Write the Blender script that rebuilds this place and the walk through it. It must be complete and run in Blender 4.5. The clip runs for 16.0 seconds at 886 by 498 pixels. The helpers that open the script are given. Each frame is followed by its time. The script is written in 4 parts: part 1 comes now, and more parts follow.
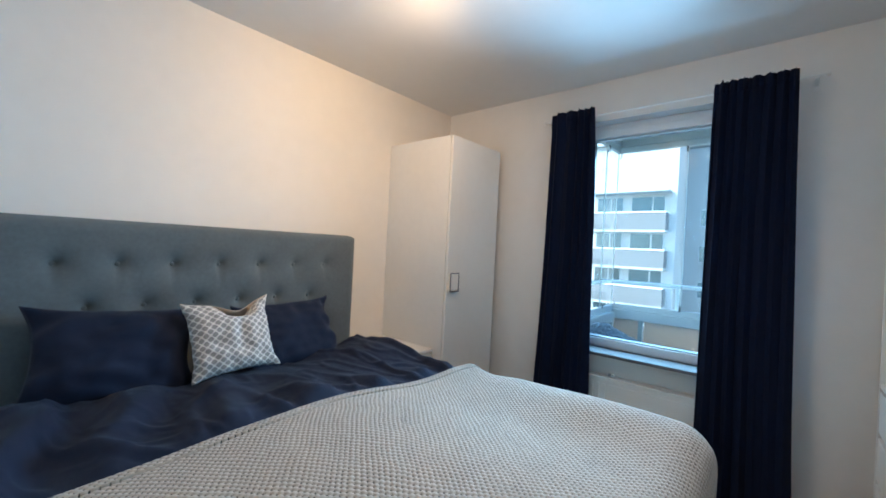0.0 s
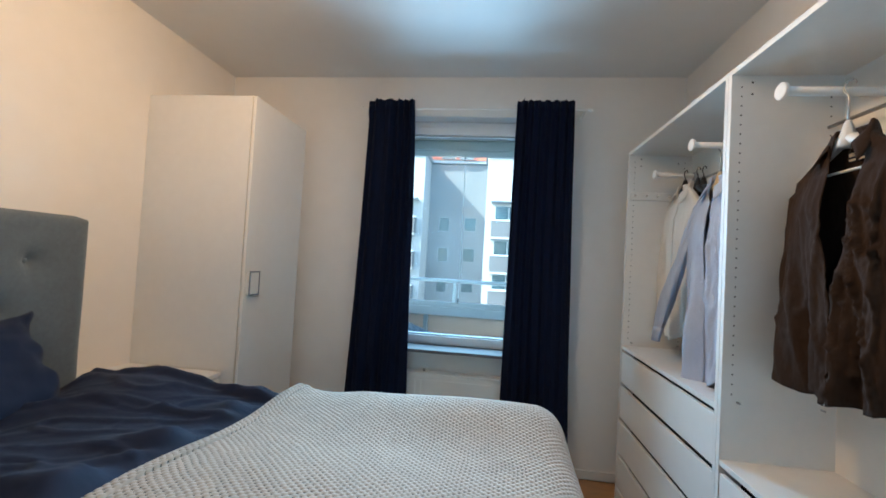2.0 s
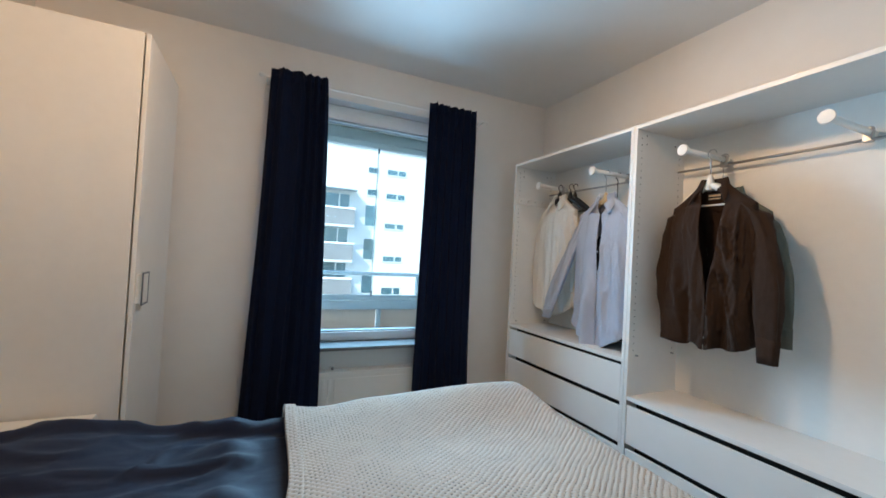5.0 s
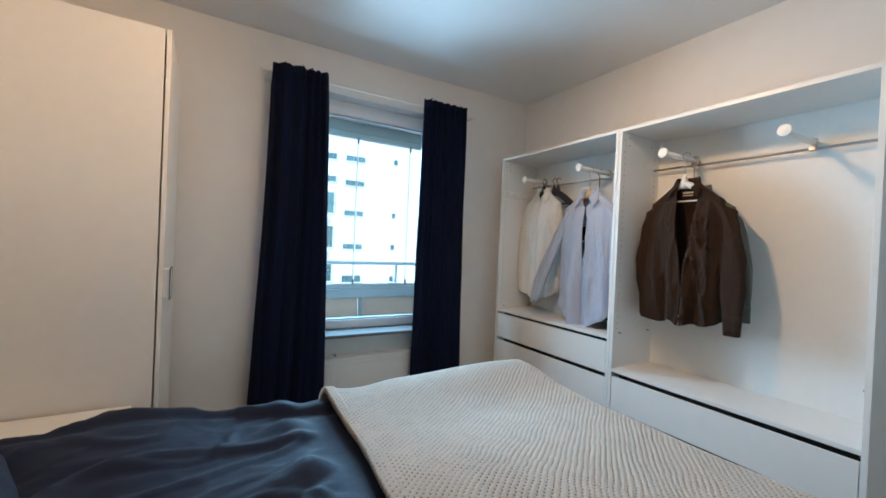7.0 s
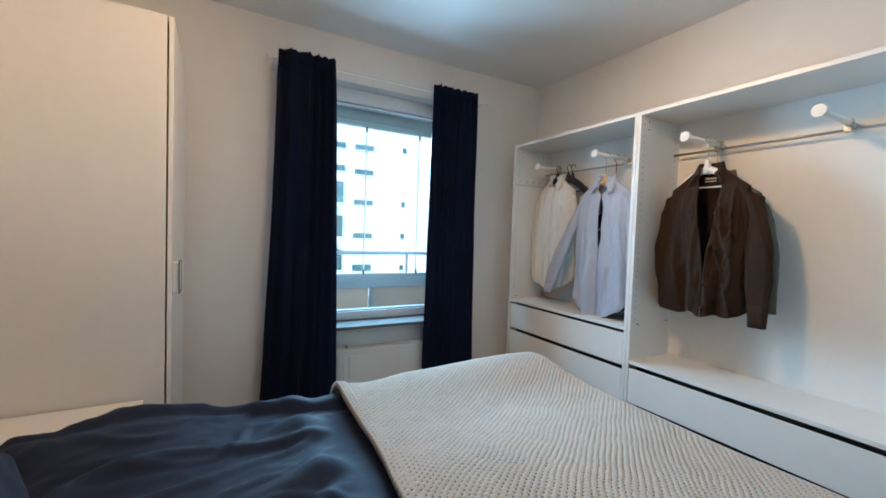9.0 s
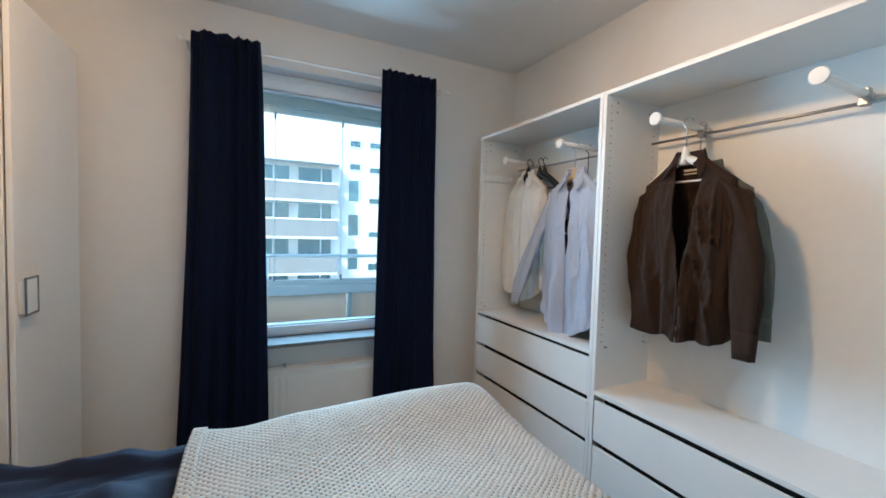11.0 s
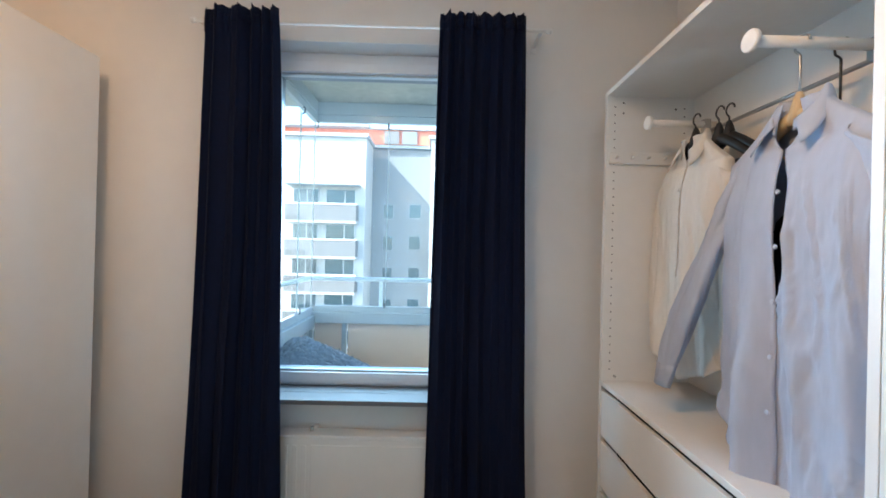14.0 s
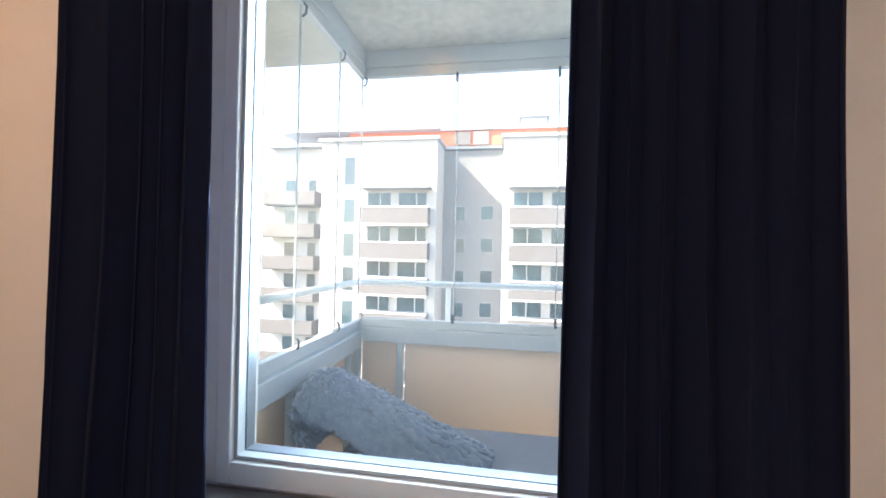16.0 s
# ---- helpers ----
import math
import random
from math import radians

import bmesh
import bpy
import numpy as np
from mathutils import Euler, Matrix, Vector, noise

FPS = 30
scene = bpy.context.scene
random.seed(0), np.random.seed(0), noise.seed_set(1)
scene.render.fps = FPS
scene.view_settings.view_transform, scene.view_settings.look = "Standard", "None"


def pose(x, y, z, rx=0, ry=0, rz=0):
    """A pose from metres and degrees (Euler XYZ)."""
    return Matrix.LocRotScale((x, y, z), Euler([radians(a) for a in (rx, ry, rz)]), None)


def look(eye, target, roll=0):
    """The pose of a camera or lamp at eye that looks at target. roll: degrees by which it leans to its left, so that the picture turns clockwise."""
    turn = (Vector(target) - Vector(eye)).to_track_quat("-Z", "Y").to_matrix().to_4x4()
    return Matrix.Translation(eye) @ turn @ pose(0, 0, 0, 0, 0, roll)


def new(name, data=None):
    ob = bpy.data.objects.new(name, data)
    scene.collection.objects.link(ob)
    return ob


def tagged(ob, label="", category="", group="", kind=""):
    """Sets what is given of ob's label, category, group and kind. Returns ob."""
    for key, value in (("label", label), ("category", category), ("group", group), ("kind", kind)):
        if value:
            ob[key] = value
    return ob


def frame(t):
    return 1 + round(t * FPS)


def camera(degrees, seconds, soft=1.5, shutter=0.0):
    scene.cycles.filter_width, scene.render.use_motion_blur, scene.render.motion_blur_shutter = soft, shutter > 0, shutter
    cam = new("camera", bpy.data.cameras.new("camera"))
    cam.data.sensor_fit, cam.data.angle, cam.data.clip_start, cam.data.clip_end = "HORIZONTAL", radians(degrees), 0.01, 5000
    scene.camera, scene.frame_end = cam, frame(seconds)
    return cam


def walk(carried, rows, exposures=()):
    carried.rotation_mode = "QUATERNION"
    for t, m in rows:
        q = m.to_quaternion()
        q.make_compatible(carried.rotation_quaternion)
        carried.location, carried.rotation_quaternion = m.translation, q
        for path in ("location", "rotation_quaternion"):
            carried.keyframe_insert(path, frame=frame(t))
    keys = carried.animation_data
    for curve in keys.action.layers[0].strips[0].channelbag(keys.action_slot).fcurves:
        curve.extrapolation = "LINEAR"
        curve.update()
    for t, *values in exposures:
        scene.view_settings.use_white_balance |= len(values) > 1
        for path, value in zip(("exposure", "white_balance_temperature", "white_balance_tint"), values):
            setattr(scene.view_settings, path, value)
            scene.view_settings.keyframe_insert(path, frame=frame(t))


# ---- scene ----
cam = camera(95.8, 16.0, soft=1.7)
PATH = [
    (0, (0.082, 0.362, 1.37), (-1.224, 1.876, 1.364), 2.9),
    (0.5, (0.007, 0.433, 1.344), (-1.132, 2.077, 1.358), 2.9),
    (1, (-0.143, 0.463, 1.338), (-0.975, 2.281, 1.366), 3.0),
    (1.5, (-0.255, 0.463, 1.32), (-0.764, 2.396, 1.366), 3.0),
    (2, (-0.376, 0.46, 1.315), (-0.615, 2.445, 1.374), 3.2),
    (2.5, (-0.482, 0.484, 1.318), (-0.465, 2.483, 1.379), 3.2),
    (3, (-0.642, 0.498, 1.319), (-0.473, 2.49, 1.382), 3.2),
    (3.5, (-0.799, 0.508, 1.323), (-0.509, 2.486, 1.38), 3.1),
    (4, (-0.95, 0.537, 1.326), (-0.517, 2.489, 1.378), 3.1),
    (4.5, (-1.087, 0.549, 1.325), (-0.435, 2.439, 1.374), 3.1),
    (5, (-1.217, 0.528, 1.327), (-0.39, 2.348, 1.367), 3.1),
    (7.5, (-1.516, 0.507, 1.343), (-0.5, 2.23, 1.315), 2.6),
    (8, (-1.515, 0.518, 1.346), (-0.508, 2.245, 1.302), 2.4),
    (10.5, (-1.187, 0.62, 1.377), (-0.273, 2.395, 1.271), 1.8),
    (11, (-0.975, 0.645, 1.398), (-0.091, 2.437, 1.307), 1.6),
    (11.5, (-0.767, 0.693, 1.389), (0.028, 2.527, 1.32), 1.6),
    (12, (-0.592, 0.77, 1.387), (0.073, 2.655, 1.339), 1.4),
    (12.5, (-0.436, 0.832, 1.381), (0.044, 2.774, 1.366), 1.3),
    (13, (-0.291, 0.919, 1.396), (-0.029, 2.901, 1.389), 1.1),
    (13.5, (-0.254, 1.092, 1.383), (-0.136, 3.089, 1.39), 1.2),
    (14, (-0.245, 1.341, 1.378), (-0.222, 3.341, 1.384), 1.4),
    (14.5, (-0.247, 1.59, 1.366), (-0.309, 3.589, 1.372), 1.3),
    (15, (-0.264, 1.836, 1.351), (-0.441, 3.828, 1.354), 1.0),
    (15.5, (-0.308, 2.073, 1.335), (-0.5725, 4.055, 1.344), 1.1),
    (16, (-0.351, 2.334, 1.318), (-0.683, 4.306, 1.332), 1.2),
]
EXPO = [(0.0, 2.78, 5200, 0), (1.2, 2.68, 5250, -1), (2.5, 2.66, 5650, 2), (8.0, 2.66, 5650, 2), (11.0, 2.76, 5550, 2), (12.3, 2.90, 5800, 5), (13.0, 2.98, 5900, 6), (14.2, 3.0, 6050, 8), (14.6, 3.20, 6350, 10), (15.0, 3.32, 6650, 13), (15.5, 3.32, 6900, 16), (16.0, 3.06, 7800, 24)]
walk(cam, [(t, look(eye, target, roll)) for t, eye, target, roll in PATH], EXPO)

# ---- world, sun, lamp ----
SUN_DIR = Vector((0.95, 0.58, -1.0)).normalized()
world = bpy.data.worlds.new("sky")
scene.world = world
world.use_nodes = True
wn = world.node_tree.nodes
sky = wn.new("ShaderNodeTexSky")
sky.sky_type = "NISHITA"
sky.sun_disc = False
sky.sun_elevation = math.asin(-SUN_DIR.z)
sky.sun_rotation = math.atan2(-SUN_DIR.x, -SUN_DIR.y)
wn["Background"].inputs["Strength"].default_value = 0.13
world.node_tree.links.new(sky.outputs[0], wn["Background"].inputs["Color"])

sun_data = bpy.data.lights.new("sun", "SUN")
sun_data.energy, sun_data.angle, sun_data.color = 2.3, radians(0.53), (1.0, 0.95, 0.87)
sun_ob = new("sun", sun_data)
sun_ob.rotation_euler = SUN_DIR.to_track_quat("-Z", "Y").to_euler()

# a warm ceiling lamp: one opal globe and three small spots on a bar
LAMP = (-0.80, 1.70, 2.36)
WARM = (1.0, 0.56, 0.26)
bulb_data = bpy.data.lights.new("lamp_bulb", "POINT")
bulb_data.energy, bulb_data.shadow_soft_size, bulb_data.color = 0.9, 0.19, WARM
bulb_ob = new("lamp_bulb", bulb_data)
bulb_ob.location = LAMP
SPOTS = [
    ((-1.00, 1.66, 2.40), (-2.28, 2.10, 1.80), 5.3, 140),
    ((-0.60, 1.70, 2.38), (0.70, 1.45, 1.10), 6.1, 140),
    ((-0.80, 1.66, 2.40), (-2.28, 0.60, 1.70), 5.2, 165),
]
for eye, target, watts, cone in SPOTS:
    spot_data = bpy.data.lights.new("lamp_spot", "SPOT")
    spot_data.energy, spot_data.shadow_soft_size, spot_data.color = watts, 0.05 if target[0] > 0 else 0.11, WARM
    spot_data.spot_size, spot_data.spot_blend = radians(cone), 1.0
    spot_ob = new("lamp_spot", spot_data)
    spot_ob.matrix_world = look(eye, target)

# the sky's light in the window opening
sky_data = bpy.data.lights.new("window_skylight", "AREA")
sky_data.shape, sky_data.size, sky_data.size_y = "RECTANGLE", 0.86, 1.10
sky_data.energy, sky_data.color, sky_data.spread = 8.4, (0.46, 0.75, 1.0), radians(120)
sky_ob = new("window_skylight", sky_data)
sky_ob.matrix_world = look((-0.555, 3.44, 1.55), (-0.53, 2.44, 1.38))


# ---- materials ----
def material(name, color, rough=0.6, metal=0.0, var=0.06, scale=6.0, bump=0.0, bump_scale=60.0, bump_depth=0.004, spec=0.5, sheen=0.0, coords="Object", stretch=(1, 1, 1), random_tint=0.0):
    """A procedural surface with a large and a small variation of colour and a fine relief."""
    m = bpy.data.materials.new(name)
    m.use_nodes = True
    nt = m.node_tree
    n, l = nt.nodes, nt.links
    b = n["Principled BSDF"]
    b.inputs["Roughness"].default_value = rough
    b.inputs["Metallic"].default_value = metal
    b.inputs["Specular IOR Level"].default_value = spec
    if sheen:
        b.inputs["Sheen Weight"].default_value = sheen
        b.inputs["Sheen Roughness"].default_value = 0.5
    tc = n.new("ShaderNodeTexCoord")
    mp = n.new("ShaderNodeMapping")
    mp.inputs["Scale"].default_value = stretch
    l.new(tc.outputs[coords], mp.inputs["Vector"])
    t1, t2 = n.new("ShaderNodeTexNoise"), n.new("ShaderNodeTexNoise")
    t1.inputs["Scale"].default_value, t1.inputs["Detail"].default_value = scale, 4
    t2.inputs["Scale"].default_value, t2.inputs["Detail"].default_value = scale * 9, 3
    for t in (t1, t2):
        l.new(mp.outputs[0], t.inputs["Vector"])
    add = n.new("ShaderNodeMath")
    add.operation = "ADD"
    l.new(t1.outputs["Fac"], add.inputs[0])
    l.new(t2.outputs["Fac"], add.inputs[1])
    last = add
    if random_tint:
        oi = n.new("ShaderNodeObjectInfo")
        mul = n.new("ShaderNodeMath")
        mul.operation = "MULTIPLY_ADD"
        mul.inputs[1].default_value, mul.inputs[2].default_value = random_tint, -random_tint / 2
        l.new(oi.outputs["Random"], mul.inputs[0])
        last = n.new("ShaderNodeMath")
        last.operation = "ADD"
        l.new(add.outputs[0], last.inputs[0])
        l.new(mul.outputs[0], last.inputs[1])
    r = n.new("ShaderNodeMapRange")
    r.inputs["From Min"].default_value, r.inputs["From Max"].default_value = 0.6, 1.4
    r.inputs["To Min"].default_value, r.inputs["To Max"].default_value = 1 - var, 1 + var
    l.new(last.outputs[0], r.inputs["Value"])
    mix = n.new("ShaderNodeVectorMath")
    mix.operation = "SCALE"
    mix.inputs[0].default_value = color
    l.new(r.outputs[0], mix.inputs["Scale"])
    l.new(mix.outputs[0], b.inputs["Base Color"])
    rr = n.new("ShaderNodeMapRange")
    rr.inputs["To Min"].default_value, rr.inputs["To Max"].default_value = max(rough - 0.08, 0.02), min(rough + 0.08, 1)
    l.new(t1.outputs["Fac"], rr.inputs["Value"])
    l.new(rr.outputs[0], b.inputs["Roughness"])
    if bump:
        t3 = n.new("ShaderNodeTexNoise")
        t3.inputs["Scale"].default_value, t3.inputs["Detail"].default_value = bump_scale, 3
        l.new(mp.outputs[0], t3.inputs["Vector"])
        bp = n.new("ShaderNodeBump")
        bp.inputs["Strength"].default_value, bp.inputs["Distance"].default_value = bump, bump_depth
        l.new(t3.outputs["Fac"], bp.inputs["Height"])
        l.new(bp.outputs[0], b.inputs["Normal"])
    return m


def woven(name, color, rough=0.9, pitch=0.0012, var=0.1, sheen=0.3, fold=(0.25, 35.0, 0.004), stretch=(1, 1, 1)):
    """Cloth: a fine weave in the surface's own metres, with broad mottling and soft creases."""
    m = material(name, color, rough, 0, var, 7.0, fold[0], fold[1], fold[2], 0.2, sheen, stretch=stretch)
    n, l = m.node_tree.nodes, m.node_tree.links
    b = n["Principled BSDF"]
    tc = n.new("ShaderNodeTexCoord")
    w1, w2 = n.new("ShaderNodeTexWave"), n.new("ShaderNodeTexWave")
    w1.bands_direction, w2.bands_direction = "X", "Y"
    for w in (w1, w2):
        w.inputs["Scale"].default_value = 0.31 / pitch
        w.inputs["Distortion"].default_value = 0.6
        l.new(tc.outputs["UV"], w.inputs["Vector"])
    mx = n.new("ShaderNodeMath")
    mx.operation = "MAXIMUM"
    l.new(w1.outputs["Fac"], mx.inputs[0])
    l.new(w2.outputs["Fac"], mx.inputs[1])
    bp = n.new("ShaderNodeBump")
    bp.inputs["Strength"].default_value, bp.inputs["Distance"].default_value = 0.25, 0.0006
    old = b.inputs["Normal"].links[0].from_socket
    l.new(mx.outputs[0], bp.inputs["Height"])
    l.new(old, bp.inputs["Normal"])
    l.new(bp.outputs[0], b.inputs["Normal"])
    return m


def glass(name, tint=(0.95, 0.985, 0.98), veil=0.0):
    m = bpy.data.materials.new(name)
    m.use_nodes = True
    nt = m.node_tree
    n, l = nt.nodes, nt.links
    n.remove(n["Principled BSDF"])
    tr, gl, mix = n.new("ShaderNodeBsdfTransparent"), n.new("ShaderNodeBsdfGlossy"), n.new("ShaderNodeMixShader")
    tr.inputs["Color"].default_value = (*tint, 1)
    gl.inputs["Roughness"].default_value = 0.01
    lw, pw, ma = n.new("ShaderNodeLayerWeight"), n.new("ShaderNodeMath"), n.new("ShaderNodeMath")
    lw.inputs["Blend"].default_value = 0.5
    pw.operation, ma.operation = "POWER", "MULTIPLY_ADD"
    pw.inputs[1].default_value = 5.0
    ma.inputs[1].default_value, ma.inputs[2].default_value = 0.6, 0.010
    l.new(lw.outputs["Facing"], pw.inputs[0])
    l.new(pw.outputs[0], ma.inputs[0])
    l.new(ma.outputs[0], mix.inputs["Fac"])
    # pale translucent film that imitates lens haze over the bright view
    film, veil_bsdf = n.new("ShaderNodeMixShader"), n.new("ShaderNodeBsdfTranslucent")
    veil_bsdf.inputs["Color"].default_value = (0.8, 0.82, 0.84, 1)
    veil_noise, amount = n.new("ShaderNodeTexNoise"), n.new("ShaderNodeMath")
    veil_noise.inputs["Scale"].default_value = 5.0
    amount.operation = "MULTIPLY"
    amount.inputs[1].default_value = 2 * veil
    l.new(veil_noise.outputs["Fac"], amount.inputs[0])
    l.new(amount.outputs[0], film.inputs["Fac"])
    l.new(tr.outputs[0], film.inputs[1])
    l.new(veil_bsdf.outputs[0], film.inputs[2])
    l.new(film.outputs[0], mix.inputs[1])
    l.new(gl.outputs[0], mix.inputs[2])
    l.new(mix.outputs[0], n["Material Output"].inputs["Surface"])
    return m


STITCH = (0.023, 0.0185)


def knit(name):
    """Chunky moss-stitch cotton: rows of stitches, with the shade in the small gaps between them painted dark."""
    m = bpy.data.materials.new(name)
    m.use_nodes = True
    n, l = m.node_tree.nodes, m.node_tree.links
    b = n["Principled BSDF"]
    b.inputs["Roughness"].default_value = 0.95
    b.inputs["Specular IOR Level"].default_value = 0.15
    b.inputs["Sheen Weight"].default_value = 0.3
    tc = n.new("ShaderNodeTexCoord")
    sep = n.new("ShaderNodeSeparateXYZ")
    l.new(tc.outputs["UV"], sep.inputs[0])
    waves = []
    for axis, pitch in (("X", STITCH[0]), ("Y", STITCH[1])):
        k, c = n.new("ShaderNodeMath"), n.new("ShaderNodeMath")
        k.operation, c.operation = "MULTIPLY", "COSINE"
        k.inputs[1].default_value = 2 * math.pi / pitch
        l.new(sep.outputs[axis], k.inputs[0])
        l.new(k.outputs[0], c.inputs[0])
        waves.append(c)
    br = n.new("ShaderNodeMath")
    br.operation = "MULTIPLY"
    l.new(waves[0].outputs[0], br.inputs[0])
    l.new(waves[1].outputs[0], br.inputs[1])
    vor = n.new("ShaderNodeTexVoronoi")
    vor.inputs["Scale"].default_value = 420
    l.new(tc.outputs["UV"], vor.inputs["Vector"])
    blot = n.new("ShaderNodeTexNoise")
    blot.inputs["Scale"].default_value = 6
    l.new(tc.outputs["UV"], blot.inputs["Vector"])
    # darkens the base colour in the stitch gaps to paint their shade
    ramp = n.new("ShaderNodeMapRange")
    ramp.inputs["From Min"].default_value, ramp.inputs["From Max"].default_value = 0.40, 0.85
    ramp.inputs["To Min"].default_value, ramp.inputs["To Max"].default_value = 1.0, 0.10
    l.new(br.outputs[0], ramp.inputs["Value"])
    br2 = n.new("ShaderNodeMapRange")
    br2.inputs["To Min"].default_value, br2.inputs["To Max"].default_value = 0.86, 1.1
    l.new(blot.outputs["Fac"], br2.inputs["Value"])
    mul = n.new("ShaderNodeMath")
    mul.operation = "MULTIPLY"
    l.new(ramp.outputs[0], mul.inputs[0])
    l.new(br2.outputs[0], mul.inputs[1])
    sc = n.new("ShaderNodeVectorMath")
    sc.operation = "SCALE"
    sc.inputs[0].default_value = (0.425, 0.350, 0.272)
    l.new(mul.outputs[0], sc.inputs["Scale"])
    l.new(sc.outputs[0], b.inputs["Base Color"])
    h = n.new("ShaderNodeMath")
    h.operation = "MULTIPLY_ADD"
    h.inputs[1].default_value = -0.25
    inv = n.new("ShaderNodeMath")
    inv.operation = "SUBTRACT"
    inv.inputs[0].default_value = 1.0
    l.new(br.outputs[0], inv.inputs[1])
    l.new(vor.outputs["Distance"], h.inputs[0])
    l.new(inv.outputs[0], h.inputs[2])
    bp = n.new("ShaderNodeBump")
    bp.inputs["Strength"].default_value, bp.inputs["Distance"].default_value = 0.3, 0.003
    l.new(h.outputs[0], bp.inputs["Height"])
    l.new(bp.outputs[0], b.inputs["Normal"])
    return m


def lattice_print(name):
    """Off-white cotton with a grey-brown print of rounded diamonds."""
    m = woven(name, (0.7, 0.66, 0.6))
    n, l = m.node_tree.nodes, m.node_tree.links
    b = n["Principled BSDF"]
    tc = n.new("ShaderNodeTexCoord")
    sep = n.new("ShaderNodeSeparateXYZ")
    l.new(tc.outputs["UV"], sep.inputs[0])
    waves = []
    for axis, pitch in (("X", 0.035), ("Y", 0.032)):
        k = n.new("ShaderNodeMath")
        k.operation = "MULTIPLY"
        k.inputs[1].default_value = 2 * math.pi / pitch
        l.new(sep.outputs[axis], k.inputs[0])
        c = n.new("ShaderNodeMath")
        c.operation = "COSINE"
        l.new(k.outputs[0], c.inputs[0])
        waves.append(c)
    add = n.new("ShaderNodeMath")
    add.operation = "ADD"
    l.new(waves[0].outputs[0], add.inputs[0])
    l.new(waves[1].outputs[0], add.inputs[1])
    ab = n.new("ShaderNodeMath")
    ab.operation = "ABSOLUTE"
    l.new(add.outputs[0], ab.inputs[0])
    st = n.new("ShaderNodeMapRange")
    st.inputs["From Min"].default_value, st.inputs["From Max"].default_value = 0.42, 0.55
    l.new(ab.outputs[0], st.inputs["Value"])
    mix = n.new("ShaderNodeMix")
    mix.data_type = "RGBA"
    mix.inputs["A"].default_value = (0.72, 0.68, 0.62, 1)
    mix.inputs["B"].default_value = (0.30, 0.28, 0.265, 1)
    l.new(st.outputs[0], mix.inputs["Factor"])
    l.new(mix.outputs["Result"], b.inputs["Base Color"])
    return m


M_WALL = material("wall_paint", (0.80, 0.775, 0.735), 0.85, 0, 0.025, 1.3, 0.12, 140)
M_CEIL = material("ceiling_paint", (0.76, 0.76, 0.75), 0.80, 0, 0.02, 1.0, 0.1, 110)
M_SILL = material("grey_sill_stone", (0.15, 0.15, 0.15), 0.9, 0, 0.1, 14.0, 0.05, 120)
M_WHITE = material("white_lacquer", (0.80, 0.79, 0.76), 0.38, 0, 0.02, 2.0, 0.05, 90)
M_MELA = material("white_melamine", (0.78, 0.775, 0.75), 0.42, 0, 0.025, 3.0, 0.06, 160)
# near-black that paints the shade inside drawer gaps and pin holes
M_DARK = material("gap_shade", (0.015, 0.014, 0.013), 0.8, 0, 0.1)
M_OAK = material("oak_laminate", (0.36, 0.19, 0.075), 0.45, 0, 0.28, 3.0, 0.12, 60, stretch=(1, 9, 1), random_tint=0.5)
M_CURT = woven("navy_velvet", (0.0034, 0.0072, 0.0255), 0.9, 0.0015, 0.2, 0.0)
M_NAVY = woven("navy_cotton", (0.007, 0.012, 0.031), 0.8, 0.001, 0.15, 0.06)
M_DUVET = woven("navy_sateen", (0.008, 0.0135, 0.035), 0.72, 0.001, 0.15, 0.05, (0.3, 6.0, 0.02), (0.6, 1.6, 1))
M_GREY = woven("grey_wool_felt", (0.110, 0.130, 0.140), 0.92, 0.002, 0.14, 0.25)
M_KNIT = knit("cream_knit")
M_PRINT = lattice_print("diamond_print")
M_PLAINC = woven("cream_cotton", (0.62, 0.52, 0.40))
M_SHEET = woven("white_sheet", (0.7, 0.7, 0.7))
M_BLUE = woven("pale_blue_poplin", (0.43, 0.485, 0.61), 0.8, 0.0008, 0.05, 0.1, (0.6, 11.0, 0.02), (1, 1, 0.3))
M_SHIRT = woven("white_poplin", (0.70, 0.665, 0.61), 0.8, 0.0008, 0.05, 0.1, (0.6, 12.0, 0.02), (1, 1, 0.4))
M_BROWN = woven("brown_cotton", (0.035, 0.0200, 0.0132), 1.0, 0.0006, 0.20, 0.02, (0.5, 22.0, 0.012), (1, 1, 0.45))
M_OLIVE = woven("olive_grey_cotton", (0.120, 0.122, 0.098), 0.85, 0.0008, 0.12, 0.05, (0.7, 10.0, 0.02), (1, 1, 0.5))
M_INK = woven("dark_navy_cloth", (0.010, 0.012, 0.022), 0.8, 0.001, 0.15, 0.1)
M_STEEL = material("brushed_steel", (0.42, 0.42, 0.42), 0.35, 1.0, 0.08, 20.0)
M_HANDLE = material("grey_metal_pull", (0.20, 0.22, 0.25), 0.4, 0.6, 0.08, 20.0)
M_WOODH = material("hanger_beech", (0.56, 0.42, 0.24), 0.5, 0, 0.12, 12.0, stretch=(1, 6, 1))
M_BLACK = material("black_plastic", (0.012, 0.012, 0.013), 0.4, 0, 0.1)
M_ALU = material("painted_aluminium", (0.44, 0.48, 0.49), 0.45, 0.1, 0.05, 4.0)
M_WFRAME = material("window_white", (0.80, 0.83, 0.84), 0.4, 0, 0.03, 3.0)
M_CONC = material("balcony_concrete", (0.50, 0.495, 0.43), 0.9, 0, 0.22, 2.2, 0.35, 40)
M_PANEL = material("peach_parapet_board", (0.86, 0.60, 0.42), 0.8, 0, 0.05, 2.0, 0.1, 90)
M_FUR = material("grey_fleece", (0.20, 0.25, 0.32), 0.95, 0, 0.25, 30.0, 0.4, 200, 0.004, 0.1, 0.5)
